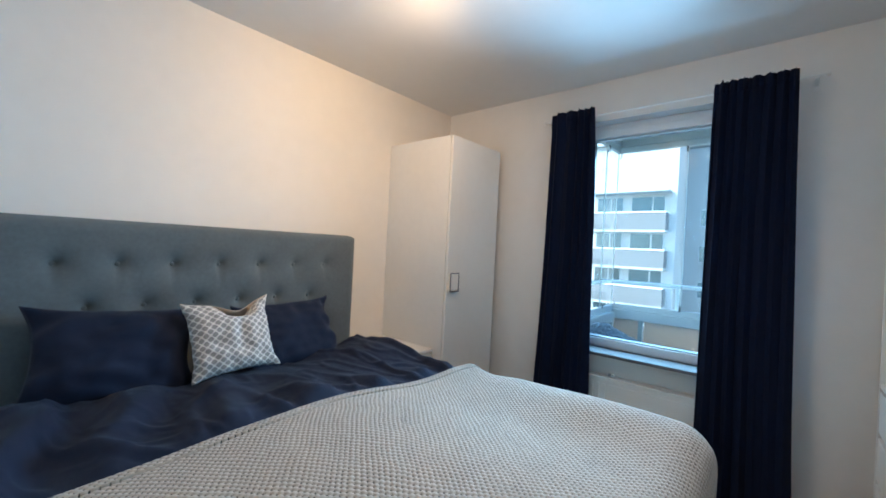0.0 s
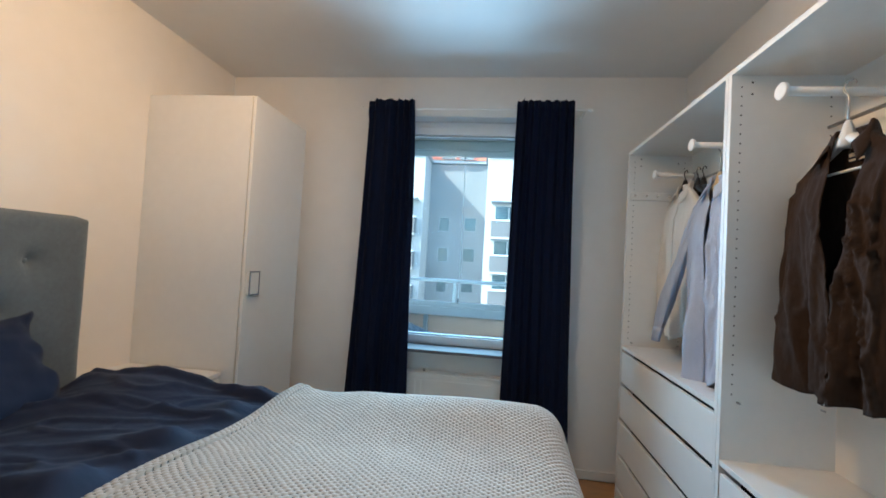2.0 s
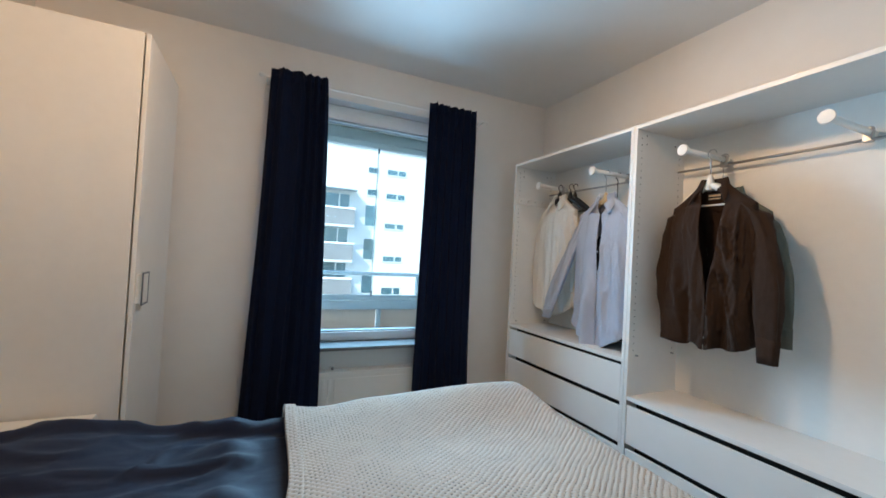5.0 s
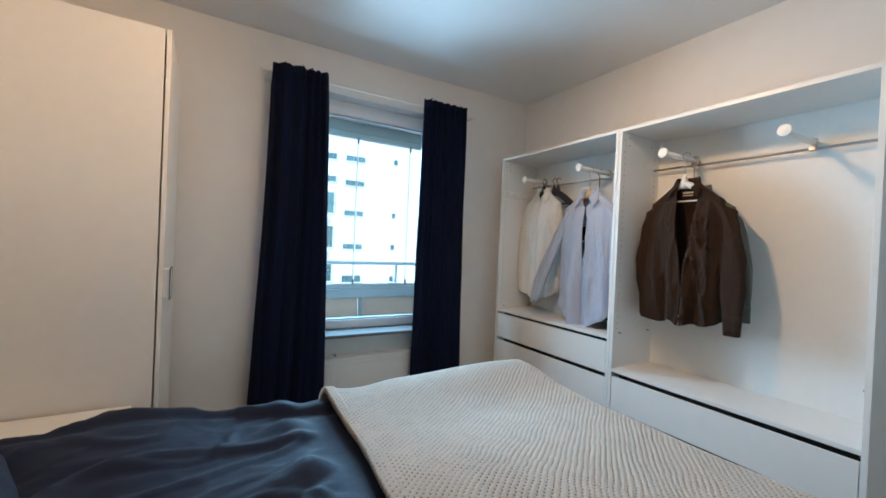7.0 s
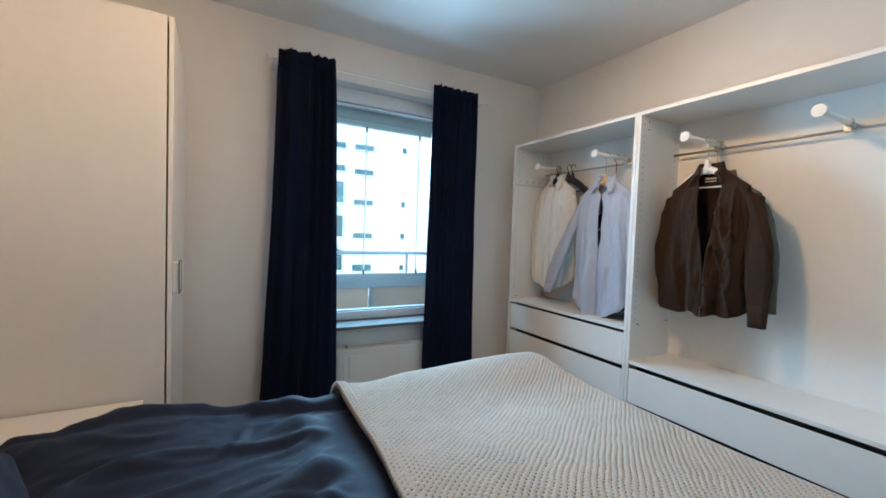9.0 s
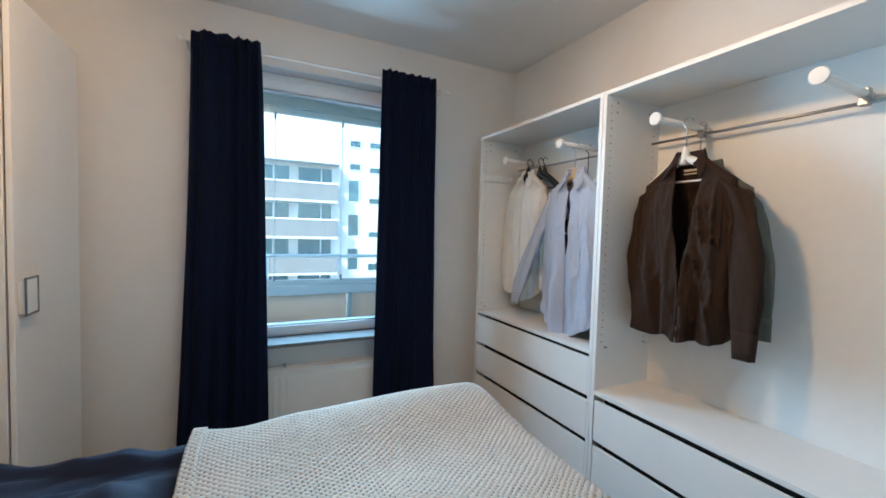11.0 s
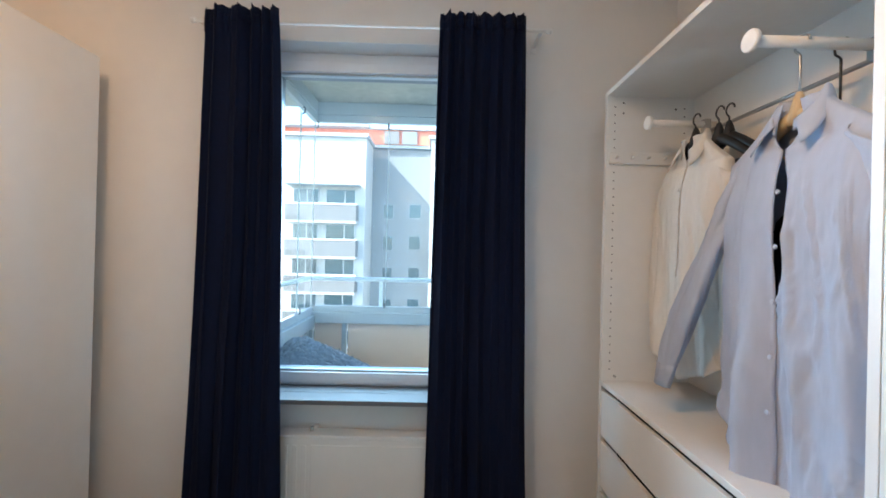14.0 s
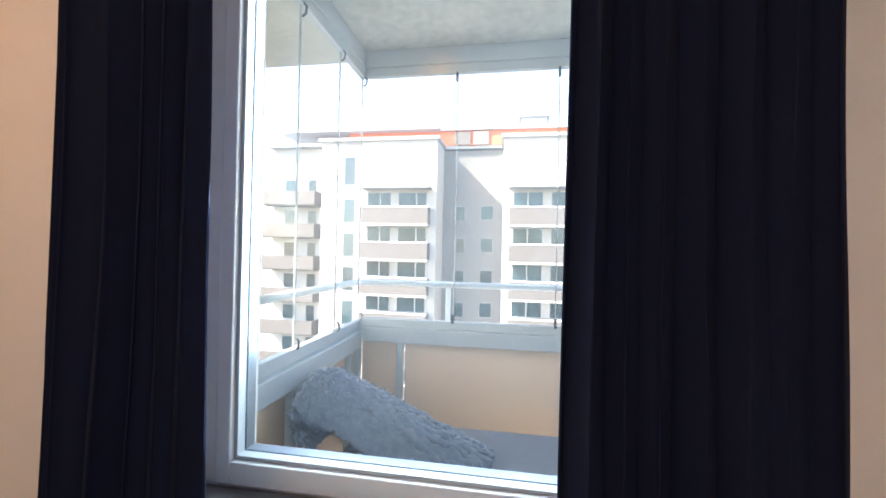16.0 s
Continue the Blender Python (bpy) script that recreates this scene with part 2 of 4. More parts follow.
M_SEAT = material("grey_outdoor_cushion", (0.22, 0.23, 0.25), 0.9, 0, 0.12, 20.0, 0.2, 200)
M_RATTAN = material("grey_resin_weave", (0.20, 0.20, 0.20), 0.6, 0, 0.2, 40.0, 0.3, 120)
# the room's pane carries the painted-in haze, the balcony glass none
M_GLASS = glass("clear_glass", veil=0.006)
M_BGLASS = glass("balcony_glass", (0.95, 0.98, 0.98))
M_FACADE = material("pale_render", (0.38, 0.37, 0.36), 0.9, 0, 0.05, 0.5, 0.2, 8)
# darker copy of the pale render, with the recess's shade put into its colour
M_FACADE_SHADE = material("shaded_render", (0.18, 0.178, 0.176), 0.9, 0, 0.05, 0.5, 0.2, 8)
M_BALU = material("taupe_balustrade", (0.115, 0.103, 0.099), 0.7, 0, 0.05, 0.6, random_tint=0.3)
M_FWIN = material("far_window_glass", (0.022, 0.050, 0.060), 0.06, 0, 0.35, 0.4, spec=0.4, random_tint=0.9)
M_ORANGE = material("orange_cladding", (0.60, 0.15, 0.07), 0.7, 0, 0.08, 0.6)
M_FARFRAME = material("far_window_frame", (0.36, 0.36, 0.36), 0.6, 0, 0.05, 1.0)
M_ROOF = material("roof_sheet", (0.35, 0.36, 0.38), 0.5, 0.2, 0.06, 0.6)
M_GROUND = material("ground_mix", (0.20, 0.20, 0.19), 0.95, 0, 0.3, 0.08)


def opal(name):
    m = bpy.data.materials.new(name)
    m.use_nodes = True
    b = m.node_tree.nodes["Principled BSDF"]
    b.inputs["Base Color"].default_value = (0.85, 0.8, 0.7, 1)
    b.inputs["Emission Color"].default_value = (1.0, 0.68, 0.38, 1)
    b.inputs["Emission Strength"].default_value = 2.0
    return m


M_OPAL = opal("opal_glass")


# ---- mesh helpers ----
def box(bm, x0, x1, y0, y1, z0, z1, bevel=0.0):
    v = bmesh.ops.create_cube(bm, size=1.0)["verts"]
    for p in v:
        p.co = Vector(((x0 + x1) / 2 + p.co.x * (x1 - x0), (y0 + y1) / 2 + p.co.y * (y1 - y0), (z0 + z1) / 2 + p.co.z * (z1 - z0)))
    if bevel:
        es = {e for p in v for e in p.link_edges}
        bmesh.ops.bevel(bm, geom=list(es), offset=bevel, segments=2, affect="EDGES", profile=0.5)
    return bm


def boxes(*specs, bevel=0.0):
    bm = bmesh.new()
    for s in specs:
        box(bm, *s, bevel=bevel)
    return bm


def tube(bm, path, radius, sides=10, caps=True):
    """A round bar along a list of points; radius is one number or one for each point."""
    path = [Vector(p) for p in path]
    radii = radius if hasattr(radius, "__len__") else [radius] * len(path)
    rings, up = [], None
    for i, p in enumerate(path):
        d = (path[min(i + 1, len(path) - 1)] - path[max(i - 1, 0)]).normalized()
        if up is None:
            up = d.orthogonal().normalized()
        up = (up - d * up.dot(d)).normalized()
        side = d.cross(up)
        rings.append([bm.verts.new(p + (up * math.cos(a) + side * math.sin(a)) * radii[i]) for a in (2 * math.pi * k / sides for k in range(sides))])
    for a, b in zip(rings, rings[1:]):
        for k in range(sides):
            bm.faces.new((a[k], a[(k + 1) % sides], b[(k + 1) % sides], b[k]))
    if caps:
        bm.faces.new(list(reversed(rings[0])))
        bm.faces.new(rings[-1])
    return bm


def lathe(bm, profile, centre, sides=24, axis="z"):
    """A turned body: profile is (radius, height) pairs."""
    rings = []
    for r, h in profile:
        ring = []
        for k in range(sides):
            a = 2 * math.pi * k / sides
            c, s = r * math.cos(a), r * math.sin(a)
            ring.append(bm.verts.new(Vector(centre) + Vector((c, s, h) if axis == "z" else (h, c, s) if axis == "x" else (c, h, s))))
        rings.append(ring)
    for a, b in zip(rings, rings[1:]):
        for k in range(sides):
            bm.faces.new((a[k], a[(k + 1) % sides], b[(k + 1) % sides], b[k]))
    bm.faces.new(list(reversed(rings[0])))
    bm.faces.new(rings[-1])
    return bm


def sheet(nu, nv, place, uv=None, closed_u=False):
    """A grid of faces; place(u, v) with u and v from 0 to 1, uv(u, v) in metres along the cloth."""
    bm = bmesh.new()
    lay = bm.loops.layers.uv.new("UVMap")
    cols = nu if closed_u else nu + 1
    vs = [[bm.verts.new(place(i / nu, j / nv)) for j in range(nv + 1)] for i in range(cols)]
    for i in range(nu):
        for j in range(nv):
            ids = ((i, j), (i + 1, j), (i + 1, j + 1), (i, j + 1))
            f = bm.faces.new([vs[a % cols][b] for a, b in ids])
            f.smooth = True
            for lp, (a, b) in zip(f.loops, ids):
                lp[lay].uv = uv(a / nu, b / nv) if uv else (a / nu, b / nv)
    return bm


def part(name, bm, mat, parent=None, label="", smooth=False, thick=0.0):
    """One mesh object, under a thing or a part when parent is given."""
    me = bpy.data.meshes.new(name)
    bmesh.ops.recalc_face_normals(bm, faces=bm.faces)
    bm.to_mesh(me)
    bm.free()
    me.materials.append(mat)
    if smooth:
        me.polygons.foreach_set("use_smooth", [True] * len(me.polygons))
    ob = new(name, me)
    if parent is not None:
        ob.parent = parent
        ob.matrix_parent_inverse = parent.matrix_basis.inverted()
    if thick:
        mod = ob.modifiers.new("thickness", "SOLIDIFY")
        mod.thickness, mod.offset = thick, 0
    if label:
        ob["label"] = label
    return ob


def thing(name, place, label, category, group="", kind=""):
    ob = new(name)
    ob.location = place
    ob.empty_display_size = 0.1
    bpy.context.view_layer.update()
    return tagged(ob, label, category, group, kind)


def rnd(*p):
    return noise.noise(Vector(p))


def smoothstep(a, b, x):
    t = min(max((x - a) / (b - a), 0), 1)
    return t * t * (3 - 2 * t)

# ---- the room ----
XW, XE, YN, YS, ZC = -2.28, 0.80, 3.12, -0.75, 2.56
YOUT = 3.46
WX0, WX1, WZ0, WZ1 = -1.11, 0.00, 0.72, 2.29

part("floor", boxes((XW - 0.12, XE + 0.12, YS - 0.12, YOUT, -0.20, -0.012)), M_OAK)
tagged(bpy.data.objects["floor"], "warm oak-coloured laminate plank floor", "floor", kind="structure")
part("ceiling", boxes((XW - 0.12, XE + 0.12, YS - 0.12, YOUT, ZC, ZC + 0.2)), M_CEIL)
tagged(bpy.data.objects["ceiling"], "plain white painted ceiling with slight sheen", "ceiling", kind="structure")


def wall(name, specs, label):
    return tagged(part(name, boxes(*specs), M_WALL), label, "wall", kind="structure")


wall("wall_west", [(XW - 0.12, XW, YS - 0.12, YOUT, -0.012, ZC)], "off-white painted wall behind the headboard")
wall("wall_east", [(XE, XE + 0.12, YS - 0.12, YOUT, -0.012, ZC)], "off-white painted wall behind the open wardrobe")
wall("wall_south", [(XW, XE, YS - 0.12, YS, -0.012, ZC)], "plain off-white painted wall")
wall("wall_north", [(XW, WX0, YN, YOUT, -0.012, ZC), (WX1, XE, YN, YOUT, -0.012, ZC), (WX0, WX1, YN, YOUT, -0.012, WZ0 - 0.02), (WX0, WX1, YN, YOUT, WZ1, ZC)], "off-white painted wall with the window opening")
base = part("baseboard", boxes((XW + 0.001, XE - 0.001, YN - 0.012, YN - 0.001, 0, 0.05), (XW + 0.001, XE - 0.001, YS + 0.001, YS + 0.012, 0, 0.05), (XW + 0.001, XW + 0.012, YS + 0.013, YN - 0.013, 0, 0.05), (XE - 0.012, XE - 0.001, YS + 0.013, YN - 0.013, 0, 0.05)), M_WHITE)
tagged(base, "low white skirting along the walls", "baseboard", kind="structure")

# ---- the window ----
win = thing("window_1", ((WX0 + WX1) / 2, 3.27, WZ0), "white casement window over a deep sill, shut", "window", kind="structure")
FY0, FY1 = 3.225, 3.33
part("window_frame", boxes((WX0, WX0 + 0.055, FY0, FY1, WZ0, WZ1), (WX1 - 0.055, WX1, FY0, FY1, WZ0, WZ1), (WX0 + 0.055, WX1 - 0.055, FY0, FY1, WZ1 - 0.042, WZ1), (WX0 + 0.055, WX1 - 0.055, FY0, FY1, WZ0, WZ0 + 0.02), bevel=0.004), M_WFRAME, win)
SX0, SX1, SZ0, SZ1 = WX0 + 0.055, WX1 - 0.055, WZ0 + 0.02, WZ1 - 0.044
part("sash", boxes((SX0, SX0 + 0.040, FY0 - 0.012, FY1 - 0.03, SZ0, SZ1), (SX1 - 0.040, SX1, FY0 - 0.012, FY1 - 0.03, SZ0, SZ1), (SX0 + 0.040, SX1 - 0.040, FY0 - 0.012, FY1 - 0.03, SZ1 - 0.05, SZ1), (SX0 + 0.040, SX1 - 0.040, FY0 - 0.012, FY1 - 0.03, SZ0, SZ0 + 0.056), bevel=0.004), M_WFRAME, win)
part("glazing_bead", boxes((SX0 + 0.040, SX0 + 0.050, FY0 + 0.002, FY0 + 0.03, SZ0 + 0.056, SZ1 - 0.05), (SX1 - 0.050, SX1 - 0.040, FY0 + 0.002, FY0 + 0.03, SZ0 + 0.056, SZ1 - 0.05), (SX0 + 0.050, SX1 - 0.050, FY0 + 0.002, FY0 + 0.03, SZ1 - 0.062, SZ1 - 0.05), (SX0 + 0.050, SX1 - 0.050, FY0 + 0.002, FY0 + 0.03, SZ0 + 0.056, SZ0 + 0.066), bevel=0.002), M_ALU, win)
BX0, BX1, BZ0, BZ1 = SX0 + 0.039, SX1 - 0.039, SZ0 + 0.055, SZ1 - 0.049
part("outer_gasket", boxes((BX0, BX0 + 0.006, 3.270, 3.303, BZ0, BZ1), (BX1 - 0.006, BX1, 3.270, 3.303, BZ0, BZ1), (BX0 + 0.006, BX1 - 0.006, 3.270, 3.303, BZ0, BZ0 + 0.006), (BX0 + 0.006, BX1 - 0.006, 3.270, 3.303, BZ1 - 0.006, BZ1)), M_HANDLE, win, "grey outer glazing gasket")
pane = part("pane", boxes((SX0 + 0.040, SX1 - 0.040, 3.262, 3.268, SZ0 + 0.056, SZ1 - 0.05)), M_GLASS, win, "clear window pane")
pane.visible_shadow = False
part("window_sill", boxes((WX0 - 0.05, WX1 + 0.05, 3.02, 3.118, WZ0 - 0.002, WZ0 + 0.018), (WX0 + 0.002, WX1 - 0.002, 3.118, 3.212, WZ0 - 0.019, WZ0 + 0.018), bevel=0.003), M_SILL, win, "pale grey window sill")

# ---- radiator under the window ----
rad = thing("radiator", (-0.48, 3.06, 0.22), "white steel panel radiator under the window sill", "radiator")
RX0, RX1 = -0.90, -0.10
bm = boxes((RX0, RX1, 3.035, 3.095, 0.215, 0.575), bevel=0.008)
part("body", bm, M_WHITE, rad)
bm = bmesh.new()
for x, w in ((RX0 + 0.030, 0.012), (RX0 + 0.062, 0.020), (RX0 + 0.100, 0.020), (RX1 - 0.058, 0.020), (RX1 - 0.030, 0.012)):
    box(bm, x, x + w, 3.0300, 3.036, 0.245, 0.545, bevel=0.0025)
box(bm, RX0 + 0.138, RX1 - 0.076, 3.0310, 3.036, 0.245, 0.545, bevel=0.0025)
part("front_ribs", bm, M_WHITE, rad)
bm = boxes((RX0 - 0.004, RX1 + 0.004, 3.028, 3.102, 0.573, 0.588), bevel=0.004)
part("top_cover", bm, M_WHITE, rad)
for x in (RX0 + 0.12, RX1 - 0.12):
    part("wall_bracket", boxes((x, x + 0.03, 3.093, 3.119, 0.24, 0.60), bevel=0.002), M_WHITE, rad)
bm = bmesh.new()
tube(bm, [(RX0 + 0.13, 3.075, 0.588), (RX0 + 0.13, 3.075, 0.605)], 0.008)
part("vent_plug", bm, M_STEEL, rad)
bm = bmesh.new()
tube(bm, [(RX1 - 0.05, 3.065, 0.215), (RX1 - 0.05, 3.065, 0.0)], 0.009)
part("pipe", bm, M_WHITE, rad)

# ---- curtain rod and curtains ----
rod = thing("curtain_rod", (-0.545, 2.99, 2.295), "thin white metal curtain rod above the window", "curtain rod")
bm = bmesh.new()
tube(bm, [(-1.27, 2.99, 2.293), (0.19, 2.99, 2.297)], 0.006, 10)
part("bar", bm, M_WHITE, rod)
for x in (-1.27, 0.19):
    bm = bmesh.new()
    lathe(bm, [(0.006, -0.012), (0.011, -0.008), (0.011, 0.008), (0.006, 0.012)], (x, 2.99, 2.295), 12, "x")
    part("finial", bm, M_WHITE, rod, smooth=True)
for x in (-1.235, 0.155):
    part("wall_bracket", boxes((x - 0.008, x + 0.008, 2.985, 3.119, 2.284, 2.289), (x - 0.012, x + 0.012, 3.112, 3.1195, 2.26, 2.315), bevel=0.002), M_WHITE, rod)


def curtain(xt0, xt1, xb0, xb1, seed, pleats):
    th = thing("curtain", ((xb0 + xb1) / 2, 2.98, 0.015), "navy blue heavy curtain gathered on a rod, floor length", "curtain", "pair of window curtains")
    width = 2.2 * (xt1 - xt0)

    def place(u, v):
        z = 2.338 - v * 2.325
        s = v ** 1.6
        s_in = v ** 0.8
        x0, x1 = xt0 + (xb0 - xt0) * (s if seed < 5 else s_in), xt1 + (xb1 - xt1) * (s_in if seed < 5 else s)
        ph = u * pleats + 0.9 * rnd(u * 2.3, seed, v * 0.5) + 0.15 * rnd(u * 9, seed, v * 1.5)
        gather = math.exp(-((z - 2.295) / 0.014) ** 2)
        amp = (0.020 + 0.004 * s) * (0.8 + 0.9 * rnd(u * pleats * 0.6, seed + 4, v * 0.9)) * (1 - 0.5 * gather)
        side = 0.09 * (x1 - x0) / pleats * math.sin(4 * math.pi * ph)
        x = x0 + (x1 - x0) * u + side * (1 - 0.7 * gather) + 0.010 * rnd(u * 2, v * 3, seed + 9) * s
        y = 2.958 + amp * math.sin(2 * math.pi * ph) + 0.004 * rnd(u * 14, v * 1.6, seed) + 0.012 * rnd(u * 5, v * 4, seed)
        y += 0.045 * smoothstep(0.16, 0.0, u) if seed < 5 else 0
        if z > 2.25:
            y += 0.006 * math.sin(2 * math.pi * ph * 2.3 + seed) + 0.006 * rnd(u * 60, seed, z * 9)
            y = min(y, 2.983)
        z += 0.007 * rnd(u * 45, seed, 1.7) if v < 0.01 else 0
        return Vector((x, y, max(z, 0.012)))

    part("cloth", sheet(int(pleats * 20), 80, place, lambda u, v: (u * width, v * 2.32)), M_CURT, th, thick=0.003)
    bm = sheet(int(pleats * 20), 3, lambda u, v: place(u, 0.012 + v * 0.016) + Vector((0, -0.003, 0)), lambda u, v: (u * width, v * 0.04))
    part("rod_pocket", bm, M_CURT, th, thick=0.002)
    return th


curtain(-1.22, -0.915, -1.292, -0.846, 1.3, 6)
curtain(-0.262, 0.087, -0.284, 0.154, 7.9, 7)


# ---- tall cabinet ----
cab = thing("tall_cabinet", (-1.95, 2.72, 0), "tall white laminate cabinet with one door, shut", "cabinet")
CX0, CX1, CY0, CY1, CZ = -2.279, -1.674, 2.425, 3.00, 2.136
for nm, sp in (("side_panel", (CX0, CX1, CY0, CY0 + 0.018, 0, CZ)), ("side_panel", (CX0, CX1, CY1 - 0.018, CY1, 0, CZ)), ("top_panel", (CX0, CX1, CY0 + 0.018, CY1 - 0.018, CZ - 0.018, CZ)), ("back_panel", (CX0, CX0 + 0.01, CY0 + 0.018, CY1 - 0.018, 0, CZ - 0.018)), ("bottom_panel", (CX0 + 0.01, CX1, CY0 + 0.018, CY1 - 0.018, 0.06, 0.078)), ("plinth", (CX1 - 0.05, CX1 - 0.034, CY0 + 0.018, CY1 - 0.018, 0, 0.06))):
    part(nm, boxes(sp, bevel=0.001), M_MELA, cab)
cdoor = part("door", boxes((CX1 + 0.006, CX1 + 0.022, CY0 + 0.001, CY1 - 0.001, 0.062, CZ - 0.001), bevel=0.0015), M_WHITE, cab, "plain white cabinet door")
bm = bmesh.new()
hx = CX1 + 0.022
for s in ((2.438, 2.445, 1.073, 1.203), (2.524, 2.531, 1.073, 1.203), (2.445, 2.524, 1.073, 1.080), (2.445, 2.524, 1.196, 1.203)):
    box(bm, hx + 0.0195, hx + 0.0245, s[0], s[1], s[2], s[3], bevel=0.001)
part("handle", bm, M_HANDLE, cdoor, "thin grey metal frame of the pull")
part("pull_body", boxes((hx, hx + 0.023, 2.4455, 2.5235, 1.0805, 1.1955), bevel=0.002), M_WHITE, cdoor)

# ---- bedside table ----
ns = thing("bedside_table", (-1.99, 2.24, 0), "low white bedside table between bed and cabinet", "bedside table")
NX0, NX1, NY0, NY1, NZ = -2.278, -1.735, 2.085, 2.415, 0.675
part("top", boxes((NX0, NX1, NY0, NY1, NZ - 0.022, NZ), bevel=0.002), M_MELA, ns)
part("body", boxes((NX0, NX1 - 0.02, NY0 + 0.004, NY0 + 0.02, 0.04, NZ - 0.022), (NX0, NX1 - 0.02, NY1 - 0.02, NY1 - 0.004, 0.04, NZ - 0.022), (NX0, NX0 + 0.01, NY0 + 0.02, NY1 - 0.02, 0.04, NZ - 0.022), (NX0 + 0.01, NX1 - 0.02, NY0 + 0.02, NY1 - 0.02, 0.04, 0.058)), M_MELA, ns)
for i in range(3):
    z = 0.05 + i * 0.2
    part("drawer", boxes((NX1 - 0.019, NX1 - 0.003, NY0 + 0.006, NY1 - 0.006, z, z + 0.194), bevel=0.001), M_WHITE, ns)
part("plinth", boxes((NX0 + 0.01, NX1 - 0.04, NY0 + 0.01, NY1 - 0.01, 0, 0.04)), M_MELA, ns)

# ---- bed ----
BX0, BX1, BY0, BY1 = -2.10, -0.14, 0.385, 1.985
bed = thing("bed", (-1.1, 1.18, 0), "upholstered double bed with a tall tufted grey headboard", "bed")
part("base", boxes((BX0, BX1, BY0, BY1, 0.09, 0.36), bevel=0.02), M_GREY, bed)
part("mattress", boxes((BX0, BX1, BY0, BY1, 0.361, 0.60), bevel=0.05), M_SHEET, bed, smooth=True)
for x in (BX0 + 0.1, BX1 - 0.1):
    for y in (BY0 + 0.1, BY1 - 0.1):
        bm = bmesh.new()
        lathe(bm, [(0.022, 0), (0.03, 0.09)], (x, y, 0), 12)
        part("leg", bm, M_BLACK, bed)
HY0, HY1, HZ0, HZ1 = 0.325, 2.012, 0.08, 1.418
TUFTS = [(1.788 - 0.2055 * i, 1.228) for i in range(7)] + [(1.788 - 0.2055 * (i + 0.5), 1.042) for i in range(6)] + [(1.788 - 0.2055 * i, 0.856) for i in range(7)]


def head_front(u, v):
    y, z = HY0 + (HY1 - HY0) * u, HZ0 + (HZ1 - HZ0) * v
    d = 0.0
    for ty, tz in TUFTS:
        r2 = ((y - ty) ** 2 + ((z - tz)) ** 2)
        d += 0.024 * math.exp(-r2 / 0.0028) + 0.018 * math.exp(-r2 / 0.00035)
        dz = tz - z
        d += 0.006 * math.exp(-((y - ty) / 0.012) ** 2) * math.exp(-((dz - 0.045) / 0.05) ** 2)
    e = min((y - HY0), (HY1 - y), (HZ1 - z))
    r = 0.045
    edge = 0 if e > r else r - math.sqrt(max(r * r - (r - e) ** 2, 0))
    cy, cz = min(y - HY0, HY1 - y), HZ1 - z
    if cy < 0.05 and cz < 0.05:
        q = math.hypot(0.05 - cy, 0.05 - cz)
        k = 0.05 / max(q, 1e-6) if q > 0.05 else 1
        ny, nz = 0.05 - (0.05 - cy) * k, 0.05 - (0.05 - cz) * k
        y = HY0 + ny if y - HY0 < 0.05 else HY1 - ny
        z = HZ1 - nz
    return Vector((-2.10 - d - edge + 0.004 * rnd(y * 4, z * 4, 2), y, z))


hb = part("headboard", sheet(150, 110, head_front, lambda u, v: (u * 1.7, v * 1.34)), M_GREY, bed, "grey felt headboard with deep button tufts")
part("headboard_back", boxes((-2.275, -2.14, HY0 + 0.004, HY1 - 0.004, HZ0, HZ1 - 0.004), bevel=0.012), M_GREY, bed)
for ty, tz in TUFTS:
    bm = bmesh.new()
    lathe(bm, [(0.002, 0.006), (0.008, 0.0045), (0.012, 0.0), (0.011, -0.004)], (-2.140, ty, tz), 12, "x")
    part("button", bm, M_GREY, hb, smooth=True)


def over_edge(u, lo, hi, r):
    """Along a cloth that rounds both edges of a bed: the place across it and the drop."""
    if u > hi - r:
        a = (u - (hi - r)) / r
        if a < math.pi / 2:
            return hi - r + r * math.sin(a), r * (1 - math.cos(a))
        return hi + 0.03 * min((a - math.pi / 2) * r, 0.3), r + (a - math.pi / 2) * r
    if u < lo + r:
        a = ((lo + r) - u) / r
        if a < math.pi / 2:
            return lo + r - r * math.sin(a), r * (1 - math.cos(a))
        return lo - 0.03 * min((a - math.pi / 2) * r, 0.3), r + (a - math.pi / 2) * r
    return u, 0.0


THR0 = -1.13


def throw_top(x, y):
    h = 0.740 + 0.010 * rnd(x * 2.5, y * 2.5, 13.3)
    h += 0.055 * math.exp(-((x + 1.05) / 0.5) ** 2 - ((y - 1.12) / 0.55) ** 2)
    h += 0.034 * math.exp(-((x + 1.13) / 0.14) ** 2 - ((y - 1.95) / 0.22) ** 2)
    h += 0.020 * math.exp(-((x + 0.30) / 0.3) ** 2 - ((y - 2.0) / 0.18) ** 2)
    h -= 0.014 * math.exp(-((x + 0.62) / 0.22) ** 2 - ((y - 1.68) / 0.22) ** 2)
    h += 0.036 * math.exp(-((y - 2.0) / 0.24) ** 2) * smoothstep(-1.05, -0.8, x)
    h += 0.014 * math.exp(-((x + 0.75) / 0.3) ** 2 - ((y - 1.1) / 0.3) ** 2)
    return h


